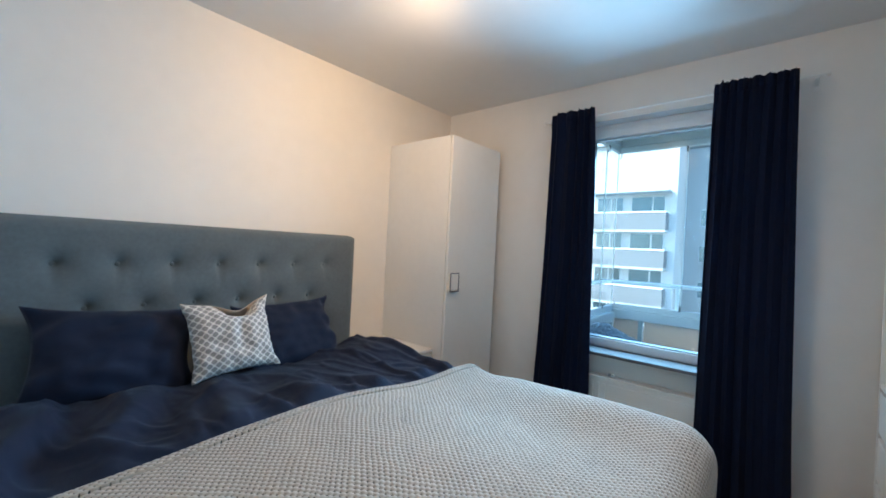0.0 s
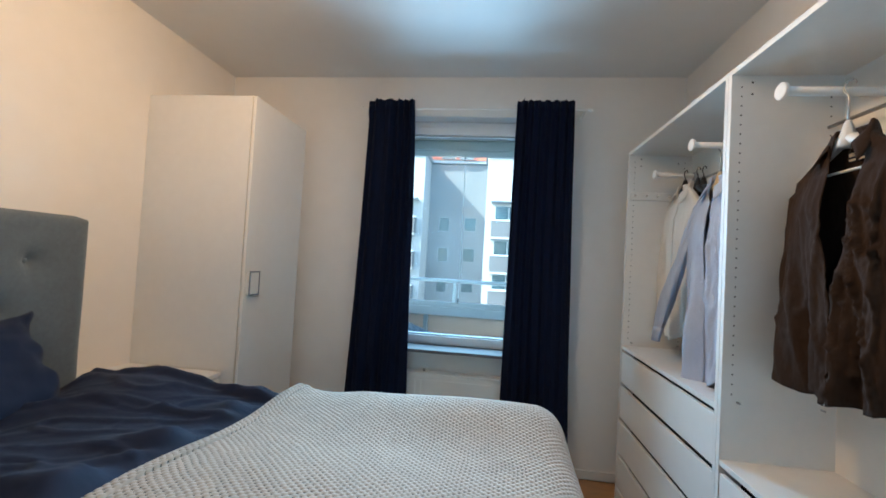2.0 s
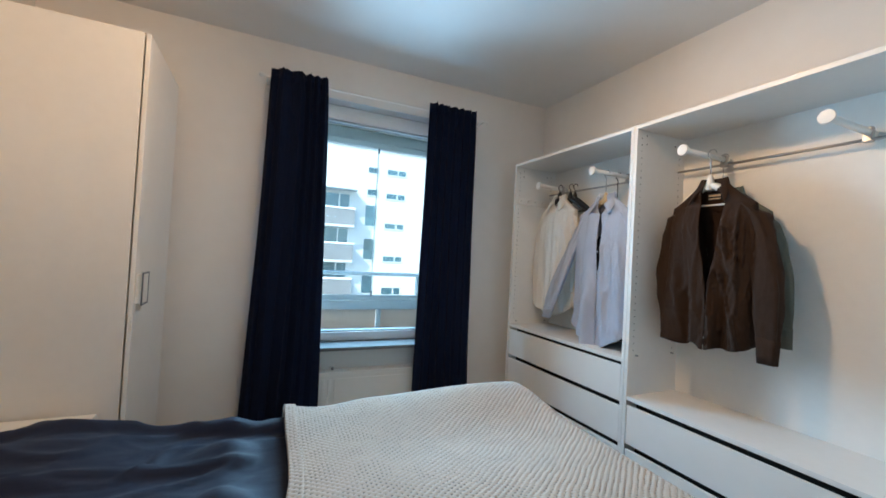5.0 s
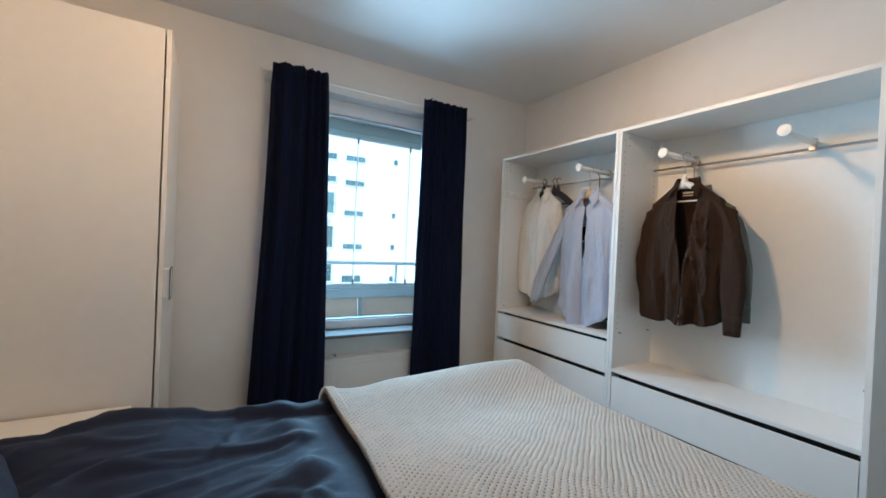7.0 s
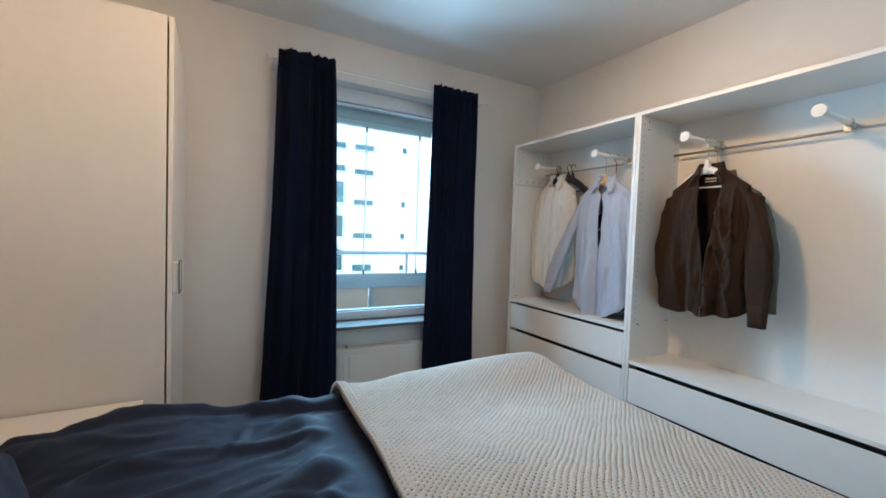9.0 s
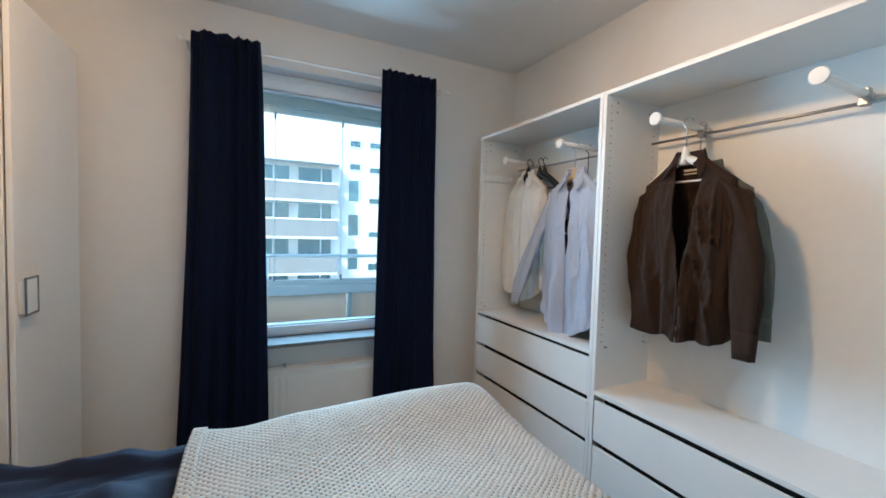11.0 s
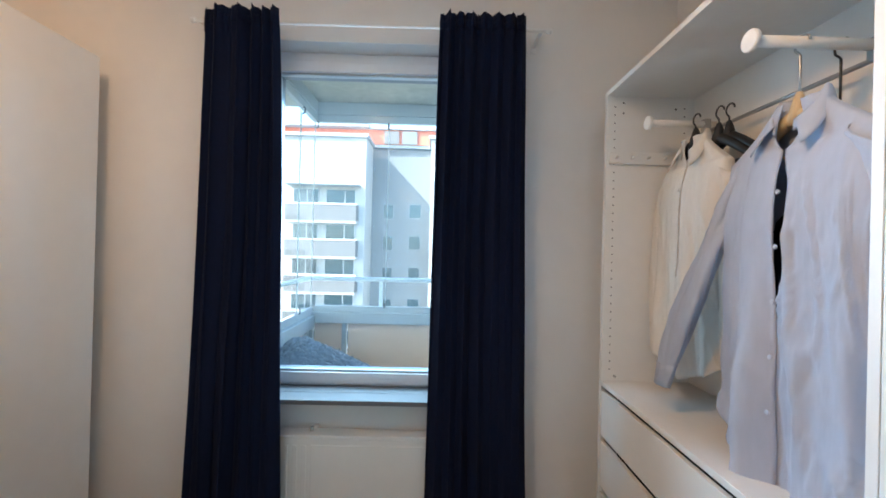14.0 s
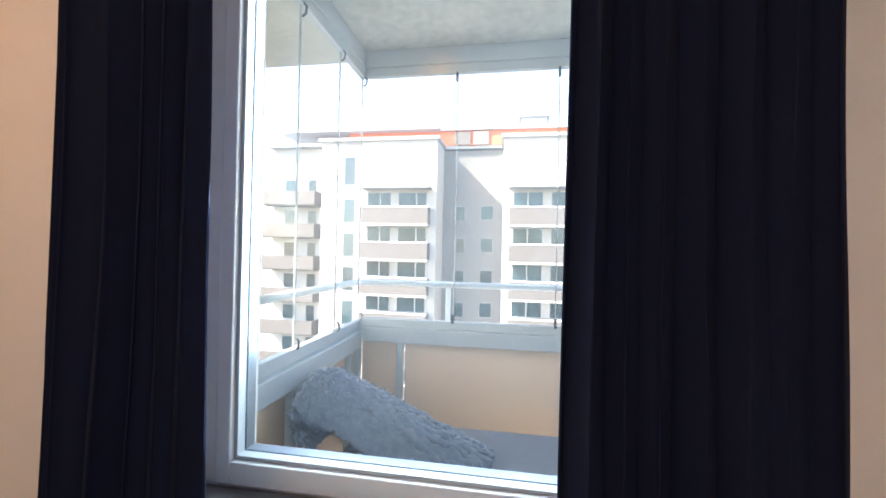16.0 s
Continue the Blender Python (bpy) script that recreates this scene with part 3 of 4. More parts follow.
def duvet_top(x, y):
    h = 0.715 + 0.050 * math.exp(-((x + 1.15) / 0.55) ** 2 - ((y - 1.12) / 0.55) ** 2) + 0.020 * rnd(x * 1.8, y * 1.8, 3.3)
    drift = 0.55 * rnd(x * 1.3, y * 1.3, 5.5) + 0.12 * rnd(x * 4, y * 4, 2.1)
    crest = 0.5 + 0.5 * math.cos(2 * math.pi * (y * 3.7 + 1.1 * x + 1.7 * drift))
    h += 0.052 * crest ** 1.9 * smoothstep(-0.35, 0.35, rnd(x * 1.7, y * 1.7, 9.4))
    side = 0.5 + 0.5 * math.cos(2 * math.pi * (y * 7.0 - 1.8 * x + 3.2 * drift + 0.3))
    h += 0.014 * side ** 2.4 * smoothstep(-0.15, 0.3, rnd(x * 2.2, y * 2.2, 6.6))
    for k, gain in ((2.3, 0.020), (5.0, 0.009), (9.0, 0.003)):
        h += gain * (max(0.16 - abs(rnd(k * (x * 0.7 + 0.5 * y), k * (1.5 * y - 0.3 * x), 4.2 + k)), 0) / 0.16) ** 1.5
    h += 0.072 * math.exp(-((x + 1.72) / 0.24) ** 2 - ((y - 1.86) / 0.27) ** 2)
    h += 0.020 * math.exp(-((x + 1.70) / 0.20) ** 2) * smoothstep(1.55, 1.15, y)
    return h


def duvet(u, v):
    a = -2.00 + u * 1.84
    yy, drop = over_edge(0.02 + v * 2.32, 0.345, 2.065, 0.085)
    x = a + 0.02 * rnd(v * 6, 1, 1) * (1 - u)
    top = duvet_top(x, yy)
    k = smoothstep(THR0 - 0.15, THR0 - 0.04, x)
    top = top * (1 - k) + min(top, throw_top(x, yy) - 0.035) * k
    z = top - drop - 0.02 * k * (drop > 0.02)
    if x > THR0 and drop > 0.05:
        yy += 0.02 * (1 if yy < 1 else -1)
    if drop > 0.07:
        yy += 0.018 * math.sin(x * 17 + 3 * rnd(x * 3, 1, 1)) * min((drop - 0.07) / 0.2, 1)
    z -= 0.07 * smoothstep(0.04, 0.0, u)
    return Vector((x, yy, z))


dv = thing("duvet", (-1.1, 1.2, 0.70), "rumpled dark navy cotton duvet spread over the bed", "duvet")
part("cover", sheet(210, 230, duvet, lambda u, v: (u * 1.84, v * 2.3)), M_DUVET, dv, thick=0.012)
bm = bmesh.new()
tube(bm, [duvet(0.004, k / 80) + Vector((-0.004, 0, 0.004)) for k in range(81)], 0.006, 8)
part("edge_seam", bm, M_DUVET, dv, smooth=True)


def knit_uv(u, v):
    """Metres along the knitted cloth, pulled a little out of true."""
    return u * 1.50 + 0.008 * rnd(u * 12, v * 19, 1.3) + 0.002 * rnd(u * 60, v * 95, 4.1), v * 2.34 + 0.008 * rnd(u * 12, v * 19, 7.9) + 0.002 * rnd(u * 60, v * 95, 8.6)


def throw(u, v):
    xx, dx = over_edge(THR0 + u * 1.50, -9, -0.086, 0.11)
    yy, dy = over_edge(0.06 + v * 2.34, 0.325, 2.085, 0.10)
    xx += (0.03 * rnd(v * 5, 2, 4) - 0.02 * math.sin(v * 5)) * (1 - u)
    z = throw_top(xx, yy) - dx - dy * (1 if dx < 0.05 else 0.8)
    if dx > 0.09:
        xx += 0.02 * math.sin(yy * 15 + 2 * rnd(yy * 3, 3, 3)) * min((dx - 0.09) / 0.2, 1)
    if dy > 0.09:
        yy += 0.02 * math.sin(xx * 15 + 2 * rnd(xx * 3, 5, 3)) * min((dy - 0.09) / 0.2, 1)
    a, b = knit_uv(u, v)
    stitch = math.cos(2 * math.pi * a / STITCH[0]) * math.cos(2 * math.pi * b / STITCH[1])
    pile = -0.0058 * max(stitch - 0.32, 0)
    if dx > 0.09:
        xx += pile
    elif dy > 0.09:
        yy += pile if yy > 1 else -pile
    else:
        z += pile
    return Vector((xx, yy, max(z, 0.14 + 0.02 * rnd(xx * 4, yy * 4, 1))))


th = thing("knitted_throw", (-0.6, 1.2, 0.72), "cream chunky knitted cotton throw over the foot of the bed", "throw blanket")
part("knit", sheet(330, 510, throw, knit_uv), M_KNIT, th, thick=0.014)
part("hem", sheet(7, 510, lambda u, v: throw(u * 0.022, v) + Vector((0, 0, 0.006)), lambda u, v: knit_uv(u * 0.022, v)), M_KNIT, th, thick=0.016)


def pillow(name, centre, w, h, d, lean, turn, mat, label, category, seed, flap=0.0, roll=0.0):
    """A filled case: lean tips it back against the headboard, turn is about the upright."""
    th = thing(name, centre, label, category)
    rot = Matrix.Translation(centre) @ Euler((0, radians(-lean), radians(turn))).to_matrix().to_4x4() @ Matrix.Rotation(radians(roll), 4, "X")

    def face(sign):
        def place(u, v):
            a, b = 2 * u - 1, 2 * v - 1
            fill = max((1 - abs(a) ** 2.6) * (1 - abs(b) ** 2.6), 0) ** 0.55
            pinch = (0.06 if flap else 0.13) * (1 - abs(b) ** 2) * abs(a) ** 4, (0.08 if flap else 0.13) * (1 - abs(a) ** 3) * abs(b) ** 4
            y, z = a * w / 2 * (1 - pinch[0]), b * h / 2 * (1 - pinch[1])
            x = sign * d / 2 * fill * (1 + 0.25 * rnd(a * 2, b * 2, seed + sign)) + 0.012 * rnd(a * 4, b * 4, seed + 3)
            ear = max(abs(a) - 0.8, 0) * max(abs(b) - 0.8, 0)
            tip = smoothstep(0.55, 1.0, abs(a * b))
            if flap:
                slump = math.exp(-((a - 0.22) / 0.42) ** 2) * smoothstep(0.35, 1.0, b)
                z -= (0.085 if sign > 0 else 0.045) * slump
                x -= 0.010 * slump * sign
            else:
                pucker = smoothstep(0.55, 0.95, abs(a))
                x += 0.014 * pucker * math.sin(9 * b + 4 * rnd(a, b, seed)) + 0.05 * tip * rnd(3 * a, 3 * b, seed + 8)
                y, z = y * (1 - 0.02 * tip), z * (1 - 0.10 * tip)
            return rot @ Vector((x + 0.3 * ear, y * (1 + 0.07 * tip), z * (1 + (0.03 if flap else 0.09) * tip)))
        return place

    front = sheet(40, 40, face(1), lambda u, v: (u * w, v * h))
    part("front", front, mat, th, thick=0.002)
    part("back", sheet(40, 40, face(-1), lambda u, v: (u * w, v * h)), M_PLAINC if flap else mat, th, thick=0.002)
    return th


pillow("pillow", (-1.93, 0.735, 0.872), 0.56, 0.42, 0.21, 30, -4, M_NAVY, "large navy cotton pillow leaning on the headboard", "pillow", 3.0, roll=-4)
pillow("pillow", (-1.945, 1.487, 0.860), 0.55, 0.40, 0.18, 32, 3, M_NAVY, "large navy cotton pillow leaning on the headboard", "pillow", 11.0, roll=2)
pillow("cushion", (-1.80, 1.12, 0.925), 0.345, 0.335, 0.13, 24, -3, M_PRINT, "small cream cushion with a grey diamond lattice print", "cushion", 6.0, flap=1, roll=4)

# ---- open wardrobe: two frames side by side ----
PX0, PX1, PT, PZ = 0.40, 0.750, 0.018, 2.012


def rod_pull(th, y, xk, z):
    bm = bmesh.new()
    tube(bm, [(xk + 0.008, y, z), (PX1 - 0.012, y, z)], 0.0125, 14)
    r = part("pull_out_rod", bm, M_WHITE, th, "white pull-out hanging rod", smooth=True)
    bm = bmesh.new()
    lathe(bm, [(0.0125, 0.010), (0.0235, 0.008), (0.0245, 0.001), (0.0225, -0.002), (0.001, -0.003)], (xk, y, z), 24, "x")
    part("end_knob", bm, M_WHITE, r)
    bm = boxes((0.688, 0.712, y - 0.013, y + 0.013, z - 0.035, z + 0.018), bevel=0.003)
    part("clamp", bm, M_STEEL, r)


def holes(y, sign):
    bm = bmesh.new()
    for x in (PX0 + 0.032, PX1 - 0.045):
        z = 0.93
        while z < 1.97:
            lathe(bm, [(0.0028, 0.0006 * sign), (0.0028, 0.0002 * sign)], (x, y, z), 6, "y")
            z += 0.032
    for x, z in ((PX0 + 0.065, 1.93), (PX0 + 0.065, 1.97), (PX1 - 0.08, 1.95)):
        lathe(bm, [(0.004, 0.0006 * sign), (0.004, 0.0002 * sign)], (x, y, z), 6, "y")
    return bm


def wardrobe(y0, y1, shelf, fronts, label):
    th = thing("open_wardrobe", ((PX0 + PX1) / 2, (y0 + y1) / 2, 0), label, "wardrobe", "open wardrobe frames")
    part("side_panel", boxes((PX0, PX1, y0, y0 + PT, 0, PZ), bevel=0.001), M_MELA, th)
    part("side_panel", boxes((PX0, PX1, y1 - PT, y1, 0, PZ), bevel=0.001), M_MELA, th)
    part("top_panel", boxes((PX0, PX1, y0 + PT, y1 - PT, PZ - PT, PZ), bevel=0.001), M_MELA, th)
    part("bottom_panel", boxes((PX0, PX1, y0 + PT, y1 - PT, 0.062, 0.08)), M_MELA, th)
    part("plinth", boxes((PX0 + 0.005, PX0 + 0.02, y0 + PT, y1 - PT, 0, 0.062)), M_MELA, th)
    part("back_panel", boxes((PX1 - 0.006, PX1, y0 + PT, y1 - PT, 0.08, PZ - PT)), M_MELA, th)
    part("shelf", boxes((PX0 + 0.002, PX1 - 0.006, y0 + PT, y1 - PT, shelf - 0.018, shelf), bevel=0.001), M_MELA, th)
    part("pin_holes", holes(y1 - PT, -1), M_DARK, th)["kind"] = "stuff"
    part("pin_holes", holes(y0 + PT, 1), M_DARK, th)["kind"] = "stuff"
    # added black sheet: the shade in the drawer gaps as colour
    part("gap_shade_board", boxes((PX0 + 0.07, PX0 + 0.074, y0 + PT, y1 - PT, 0.08, shelf - 0.018)), M_DARK, th, "added near-black board painting the shade behind the drawer fronts")
    for z0, z1 in fronts:
        part("drawer", boxes((PX0 + 0.002, PX0 + 0.018, y0 + PT + 0.003, y1 - PT - 0.003, z0, z1), bevel=0.0015), M_WHITE, th, "plain white drawer front")
    bm = bmesh.new()
    tube(bm, [(0.70, y0 + PT, 1.818), (0.70, y1 - PT, 1.822)], 0.006, 10)
    part("clothes_rail", bm, M_STEEL, th, "thin grey metal clothes rail", smooth=True)
    return th


WY0, WY1, WY2 = 0.915, 1.914, 2.913
wl = wardrobe(WY1 + 0.001, WY2, 0.885, [(0.088 + 0.1965 * i, 0.088 + 0.1965 * i + 0.172) for i in range(4)], "open white wardrobe frame with four drawers and hanging shirts")
wr = wardrobe(WY0, WY1 - 0.001, 0.715, [(0.088 + 0.2035 * i, 0.088 + 0.2035 * i + 0.178) for i in range(3)], "open white wardrobe frame with drawers and one hanging jacket")
rod_pull(wl, 2.20, 0.418, 1.848)
rod_pull(wl, 2.76, 0.49, 1.850)
rod_pull(wr, 1.671, 0.407, 1.843)
rod_pull(wr, 1.19, 0.41, 1.845)
for th0, yy, sg in ((wr, WY1 - 0.001 - PT, -1), (wl, WY2 - PT, -1), (wr, WY0 + PT, 1)):
    for xx in (PX0 + 0.05, PX1 - 0.05):
        bm = bmesh.new()
        tube(bm, [(xx, yy, 0.905), (xx, yy + sg * 0.014, 0.905)], 0.004, 8)
        part("shelf_pin", bm, M_STEEL, th0)
pegs = part("peg_rail", boxes((0.408, 0.715, WY2 - PT - 0.012, WY2 - PT - 0.0005, 1.728, 1.775), bevel=0.004), M_WHITE, wl, "white rail of short pegs on the side panel")
for i in range(5):
    bm = bmesh.new()
    x = 0.435 + i * 0.062
    tube(bm, [(x, WY2 - PT - 0.012, 1.752), (x, WY2 - PT - 0.035, 1.758)], 0.005, 8)
    part("peg", bm, M_WHITE, pegs)


# ---- clothes on hangers ----
def hanger(name_label, x, y, z_rod, width, z_shoulder, mat, hook_mat):
    th = thing("clothes_hanger", (x, y, z_rod), name_label, "clothes hanger", "hangers in the wardrobe")
    bm = bmesh.new()
    pts = []
    for k in range(13):
        s = k / 6 - 1
        pts.append((x + 0.012 * s * s, y + s * width / 2, z_shoulder - 0.012 - 0.10 * abs(s) ** 1.3))
    tube(bm, pts, [0.017 - 0.006 * abs(k / 6 - 1) for k in range(13)], 8)
    part("shoulder_bar", bm, mat, th, smooth=True)
    bm = bmesh.new()
    tube(bm, [(x, y - width * 0.42, z_shoulder - 0.10), (x, y + width * 0.42, z_shoulder - 0.10)], 0.004, 8)
    part("cross_bar", bm, mat, th)
    bm = bmesh.new()
    tube(bm, [(x, y, z_shoulder - 0.035), (x, y, z_shoulder - 0.005), (x, y, z_shoulder + 0.022), (x, y, z_shoulder + 0.036)], [0.022, 0.018, 0.011, 0.006], 12)
    part("neck", bm, mat, th, smooth=True)
    bm = bmesh.new()
    r = 0.019
    path = [(x, y, z_shoulder - 0.012), (x, y, z_rod - 0.02)]
    path += [(x, y - 0.004 + r * math.sin(a) * 1.0, z_rod + r * 0.2 - r * math.cos(a)) for a in (0.5, 1.1, 1.7, 2.3, 2.9, 3.5, 4.1, 4.6)]
    tube(bm, path, 0.0026, 8)
    part("hook", bm, hook_mat, th, smooth=True)
    return th


def garment(name, label, category, x, y, zs, zh, half, mat, opening, seed, sleeve, cuff_l, cuff_r, slack=1.0, collar=0.06, group="", spread=0.42, flare=0.06, crumple=1.0, puff=0.035, tails=0.0):
    """A shirt on a hanger, facing the room: torso, two sleeves with cuffs, and a turned collar."""
    th = thing(name, (x, y, zs), label, category, group)

    def torso(u, v):
        near, far = opening(v)
        a = near + u * (2 * math.pi - near - far)
        w = half * (0.30 + 0.70 * smoothstep(0, 0.13, v)) * (1 + flare * v)
        if v < 0.13:
            z = zs - 0.105 * (smoothstep(0, 0.13, v) ** 0.8)
        else:
            z = zs - 0.105 - (v - 0.13) / 0.87 * (zs - 0.105 - zh)
        d = 0.020 + 0.034 * smoothstep(0.02, 0.3, v)
        f = smoothstep(0.12, 0.9, v)
        c, s = math.cos(a), math.sin(a)
        drift = 0.5 * rnd(1.5 * v, seed, 2.0 * c)
        hang = 0.013 * math.sin(7 * s + 3 * drift + seed) + 0.008 * math.sin(13 * s + 5 * drift + 2 * seed)
        fold = slack * (hang * f + 0.016 * rnd(2.4 * s, 1.6 * v, seed + c) + 0.006 * rnd(6 * s, 5 * v, seed + 5)) * (0.25 + f)
        for k, gain in ((1.0, 0.010 * crumple), (1.9, 0.006 * crumple), (3.7, 0.003 * crumple)):
            crease = abs(rnd(k * (2.4 * s + 1.8 * v), k * (1.6 * v - 1.6 * s), seed + 11 + c))
            fold += (1.6 if s < 0 and c > 0 else 0.7) * slack * gain * (max(0.13 - crease, 0) / 0.13) ** 1.4 * smoothstep(0.08, 0.35, v)
        flat = math.copysign(abs(c) ** 0.55, c)
        px = -flat * (d + fold) - (0.004 if u < 0.08 else 0)
        py = s * (w + 0.5 * fold)
        zz = z + slack * 0.022 * rnd(2.5 * s, c, seed + 2) * smoothstep(0.75, 1, v) - 0.02 * c * smoothstep(0.8, 1, v) + tails * s * s * smoothstep(0.8, 1, v)
        return Vector((x + px, y + py, zz))

    part("torso", sheet(170, 84, torso, lambda u, v: (u * half * 4.2, v * (zs - zh))), mat, th, thick=0.0025)
    for sgn, (cx, cy, cz) in ((1, cuff_l), (-1, cuff_r)):
        s0 = Vector((x, y + sgn * half * 0.78, zs - 0.080))
        e = Vector((cx, cy, cz))
        bend = Vector(((x + cx) / 2 - 0.006, y + sgn * (half + puff), zs - 0.115))

        if abs(cy - y) > half + 0.12:
            bend = s0.lerp(e, 0.35) + Vector((-0.01, sgn * 0.025, 0.01))

        def along(v, s0=s0, e=e, bend=bend):
            return s0 * (1 - v) ** 2 + bend * 2 * v * (1 - v) + e * v * v

        def arm(u, v, sgn=sgn, along=along):
            a = 2 * math.pi * u
            p = along(v)
            r = 0.026 * max(1 - v, 0) ** 0.8 + sleeve * (0.82 + 0.30 * math.exp(-((v - 0.72) / 0.16) ** 2) - 0.10 * smoothstep(0.85, 0.95, v))
            r *= 1 + slack * (0.26 * rnd(2 * math.cos(a) + sgn, 3 * v, seed + 7) + 0.24 * rnd(2.5 * math.cos(a) + sgn, 7 * v + 3 * math.sin(a), seed + 3) + 0.07 * math.sin(3 * a + 5 * v))
            top = 0.35 + 0.65 * smoothstep(0, 0.12, v)
            return p + Vector((-math.cos(a) * r * 0.42, math.sin(a) * r * 0.78 * top, -0.032 * (1 + math.sin(a) * sgn) * (1 - v)))

        part("sleeve", sheet(36, 60, arm, lambda u, v: (u * 0.36, v * 0.62), closed_u=True), mat, th, thick=0.0025)
        part("cuff", sheet(28, 3, lambda u, v, arm=arm, along=along: (lambda p, q: q + (p - q) * 1.07)(arm(u, 0.92 + v * 0.085), along(0.92 + v * 0.085)), lambda u, v: (u * 0.3, v * 0.07), closed_u=True), mat, th, thick=0.003)

    def neck(u, v):
        a = spread + u * (2 * math.pi - 2 * spread)
        c, s = math.cos(a), math.sin(a)
        front = max(c, 0) ** 0.8
        stand = min(v / 0.3, 1)
        fall = max(v - 0.3, 0) / 0.7
        px = x - c * (0.030 + 0.014 * fall) - 0.010 * front * (1 + fall)
        py = y + s * (half * 0.31 + 0.010 * fall) + math.copysign(0.040 * fall * front, s)
        pz = zs + 0.018 - 0.070 * front - 0.024 * (1 - stand) - (collar * 0.68 + 0.022 * front) * fall + 0.008 * math.sin(math.pi * fall)
        return Vector((px, py, pz))

    part("collar", sheet(40, 10, neck, lambda u, v: (u * 0.4, v * 0.09)), mat, th, thick=0.003)
    return th


def buttons(th, x, y, z0, z1, count, mat, dx):
    for i in range(count):
        bm = bmesh.new()
        z = z0 + (z1 - z0) * i / max(count - 1, 1)
        lathe(bm, [(0.001, -0.002), (0.005, -0.0018), (0.0055, 0.0), (0.005, 0.001)], (x + dx * i, y, z), 10, "x")
        part("button", bm, mat, th)


hanger("white plastic hanger holding the brown jacket", 0.555, 1.640, 1.838, 0.33, 1.715, M_WHITE, M_STEEL)
jk = garment("jacket", "dark brown cotton shirt jacket hanging open", "jacket", 0.555, 1.625, 1.715, 1.025, 0.170, M_BROWN, lambda v: (0.16 - 0.28 * smoothstep(0.1, 0.8, v) + 0.34 * smoothstep(0.13, 0.0, v), 0.40 - 0.26 * smoothstep(0.1, 0.8, v) + 0.30 * smoothstep(0.13, 0.0, v)), 2.2, 0.050, (0.590, 1.835, 1.015), (0.535, 1.392, 0.995), 1.05, spread=0.70, flare=0.02, crumple=1.3, puff=0.058)
part("neck_label", boxes((0.572, 0.574, 1.600, 1.658, 1.640, 1.668)), M_INK, jk, "black woven neck label")
part("label_writing", boxes((0.570, 0.5716, 1.604, 1.654, 1.655, 1.664), (0.570, 0.5716, 1.604, 1.654, 1.643, 1.648)), M_PLAINC, jk)
hanger("white plastic hanger behind the brown jacket", 0.668, 1.655, 1.838, 0.33, 1.690, M_WHITE, M_STEEL)
garment("shirt", "olive grey cotton shirt hanging behind the brown jacket", "shirt", 0.672, 1.628, 1.690, 1.060, 0.165, M_OLIVE, lambda v: (-0.05 + 0.3 * smoothstep(0.12, 0.02, v),) * 2, 6.7, 0.040, (0.685, 1.800, 1.06), (0.672, 1.402, 1.045), 0.45)

hanger("pale wooden hanger holding the blue shirt", 0.535, 2.205, 1.842, 0.34, 1.706, M_WOODH, M_STEEL)
bl = garment("shirt", "pale blue cotton shirt hanging unbuttoned at the collar", "shirt", 0.535, 2.20, 1.72, 0.895, 0.180, M_BLUE, lambda v: (0.02 + 0.36 * smoothstep(0.14, 0.03, v), -0.04 + 0.17 * smoothstep(0.62, 0.40, v) * smoothstep(0.10, 0.24, v) + 0.36 * smoothstep(0.14, 0.03, v)), 5.4, 0.050, (0.455, 2.565, 0.985), (0.52, 1.965, 0.93), 1.35, group="hanging shirts", flare=0.14, crumple=0.45, tails=0.09)
buttons(bl, 0.474, 2.185, 1.52, 1.05, 5, M_BLUE, -0.003)

hanger("black plastic hanger holding the white shirt", 0.62, 2.69, 1.838, 0.30, 1.778, M_BLACK, M_BLACK)
wh = garment("shirt", "white cotton shirt hanging buttoned on a black hanger", "shirt", 0.62, 2.69, 1.780, 1.00, 0.165, M_SHIRT, lambda v: (-0.06 + 0.4 * smoothstep(0.11, 0.02, v),) * 2, 8.8, 0.028, (0.58, 2.850, 1.03), (0.60, 2.50, 1.06), 0.8, group="hanging shirts", crumple=0.5, tails=0.05)
buttons(wh, 0.561, 2.685, 1.60, 1.15, 5, M_SHIRT, 0)
for dx in (0.035, 0.06):
    hanger("black plastic hanger, hanging behind the shirts", 0.625 + 0.6 * dx, 2.65 - dx, 1.838, 0.30, 1.772, M_BLACK, M_BLACK)
hanger("black plastic hanger holding the dark shirt", 0.635, 2.215, 1.842, 0.28, 1.655, M_BLACK, M_BLACK)
garment("shirt", "dark navy shirt hanging behind the pale blue one", "shirt", 0.635, 2.24, 1.66, 0.93, 0.17, M_INK, lambda v: (-0.06 + 0.3 * smoothstep(0.11, 0.02, v),) * 2, 4.1, 0.026, (0.62, 2.44, 0.95), (0.63, 2.02, 0.95), 0.6, group="hanging shirts")

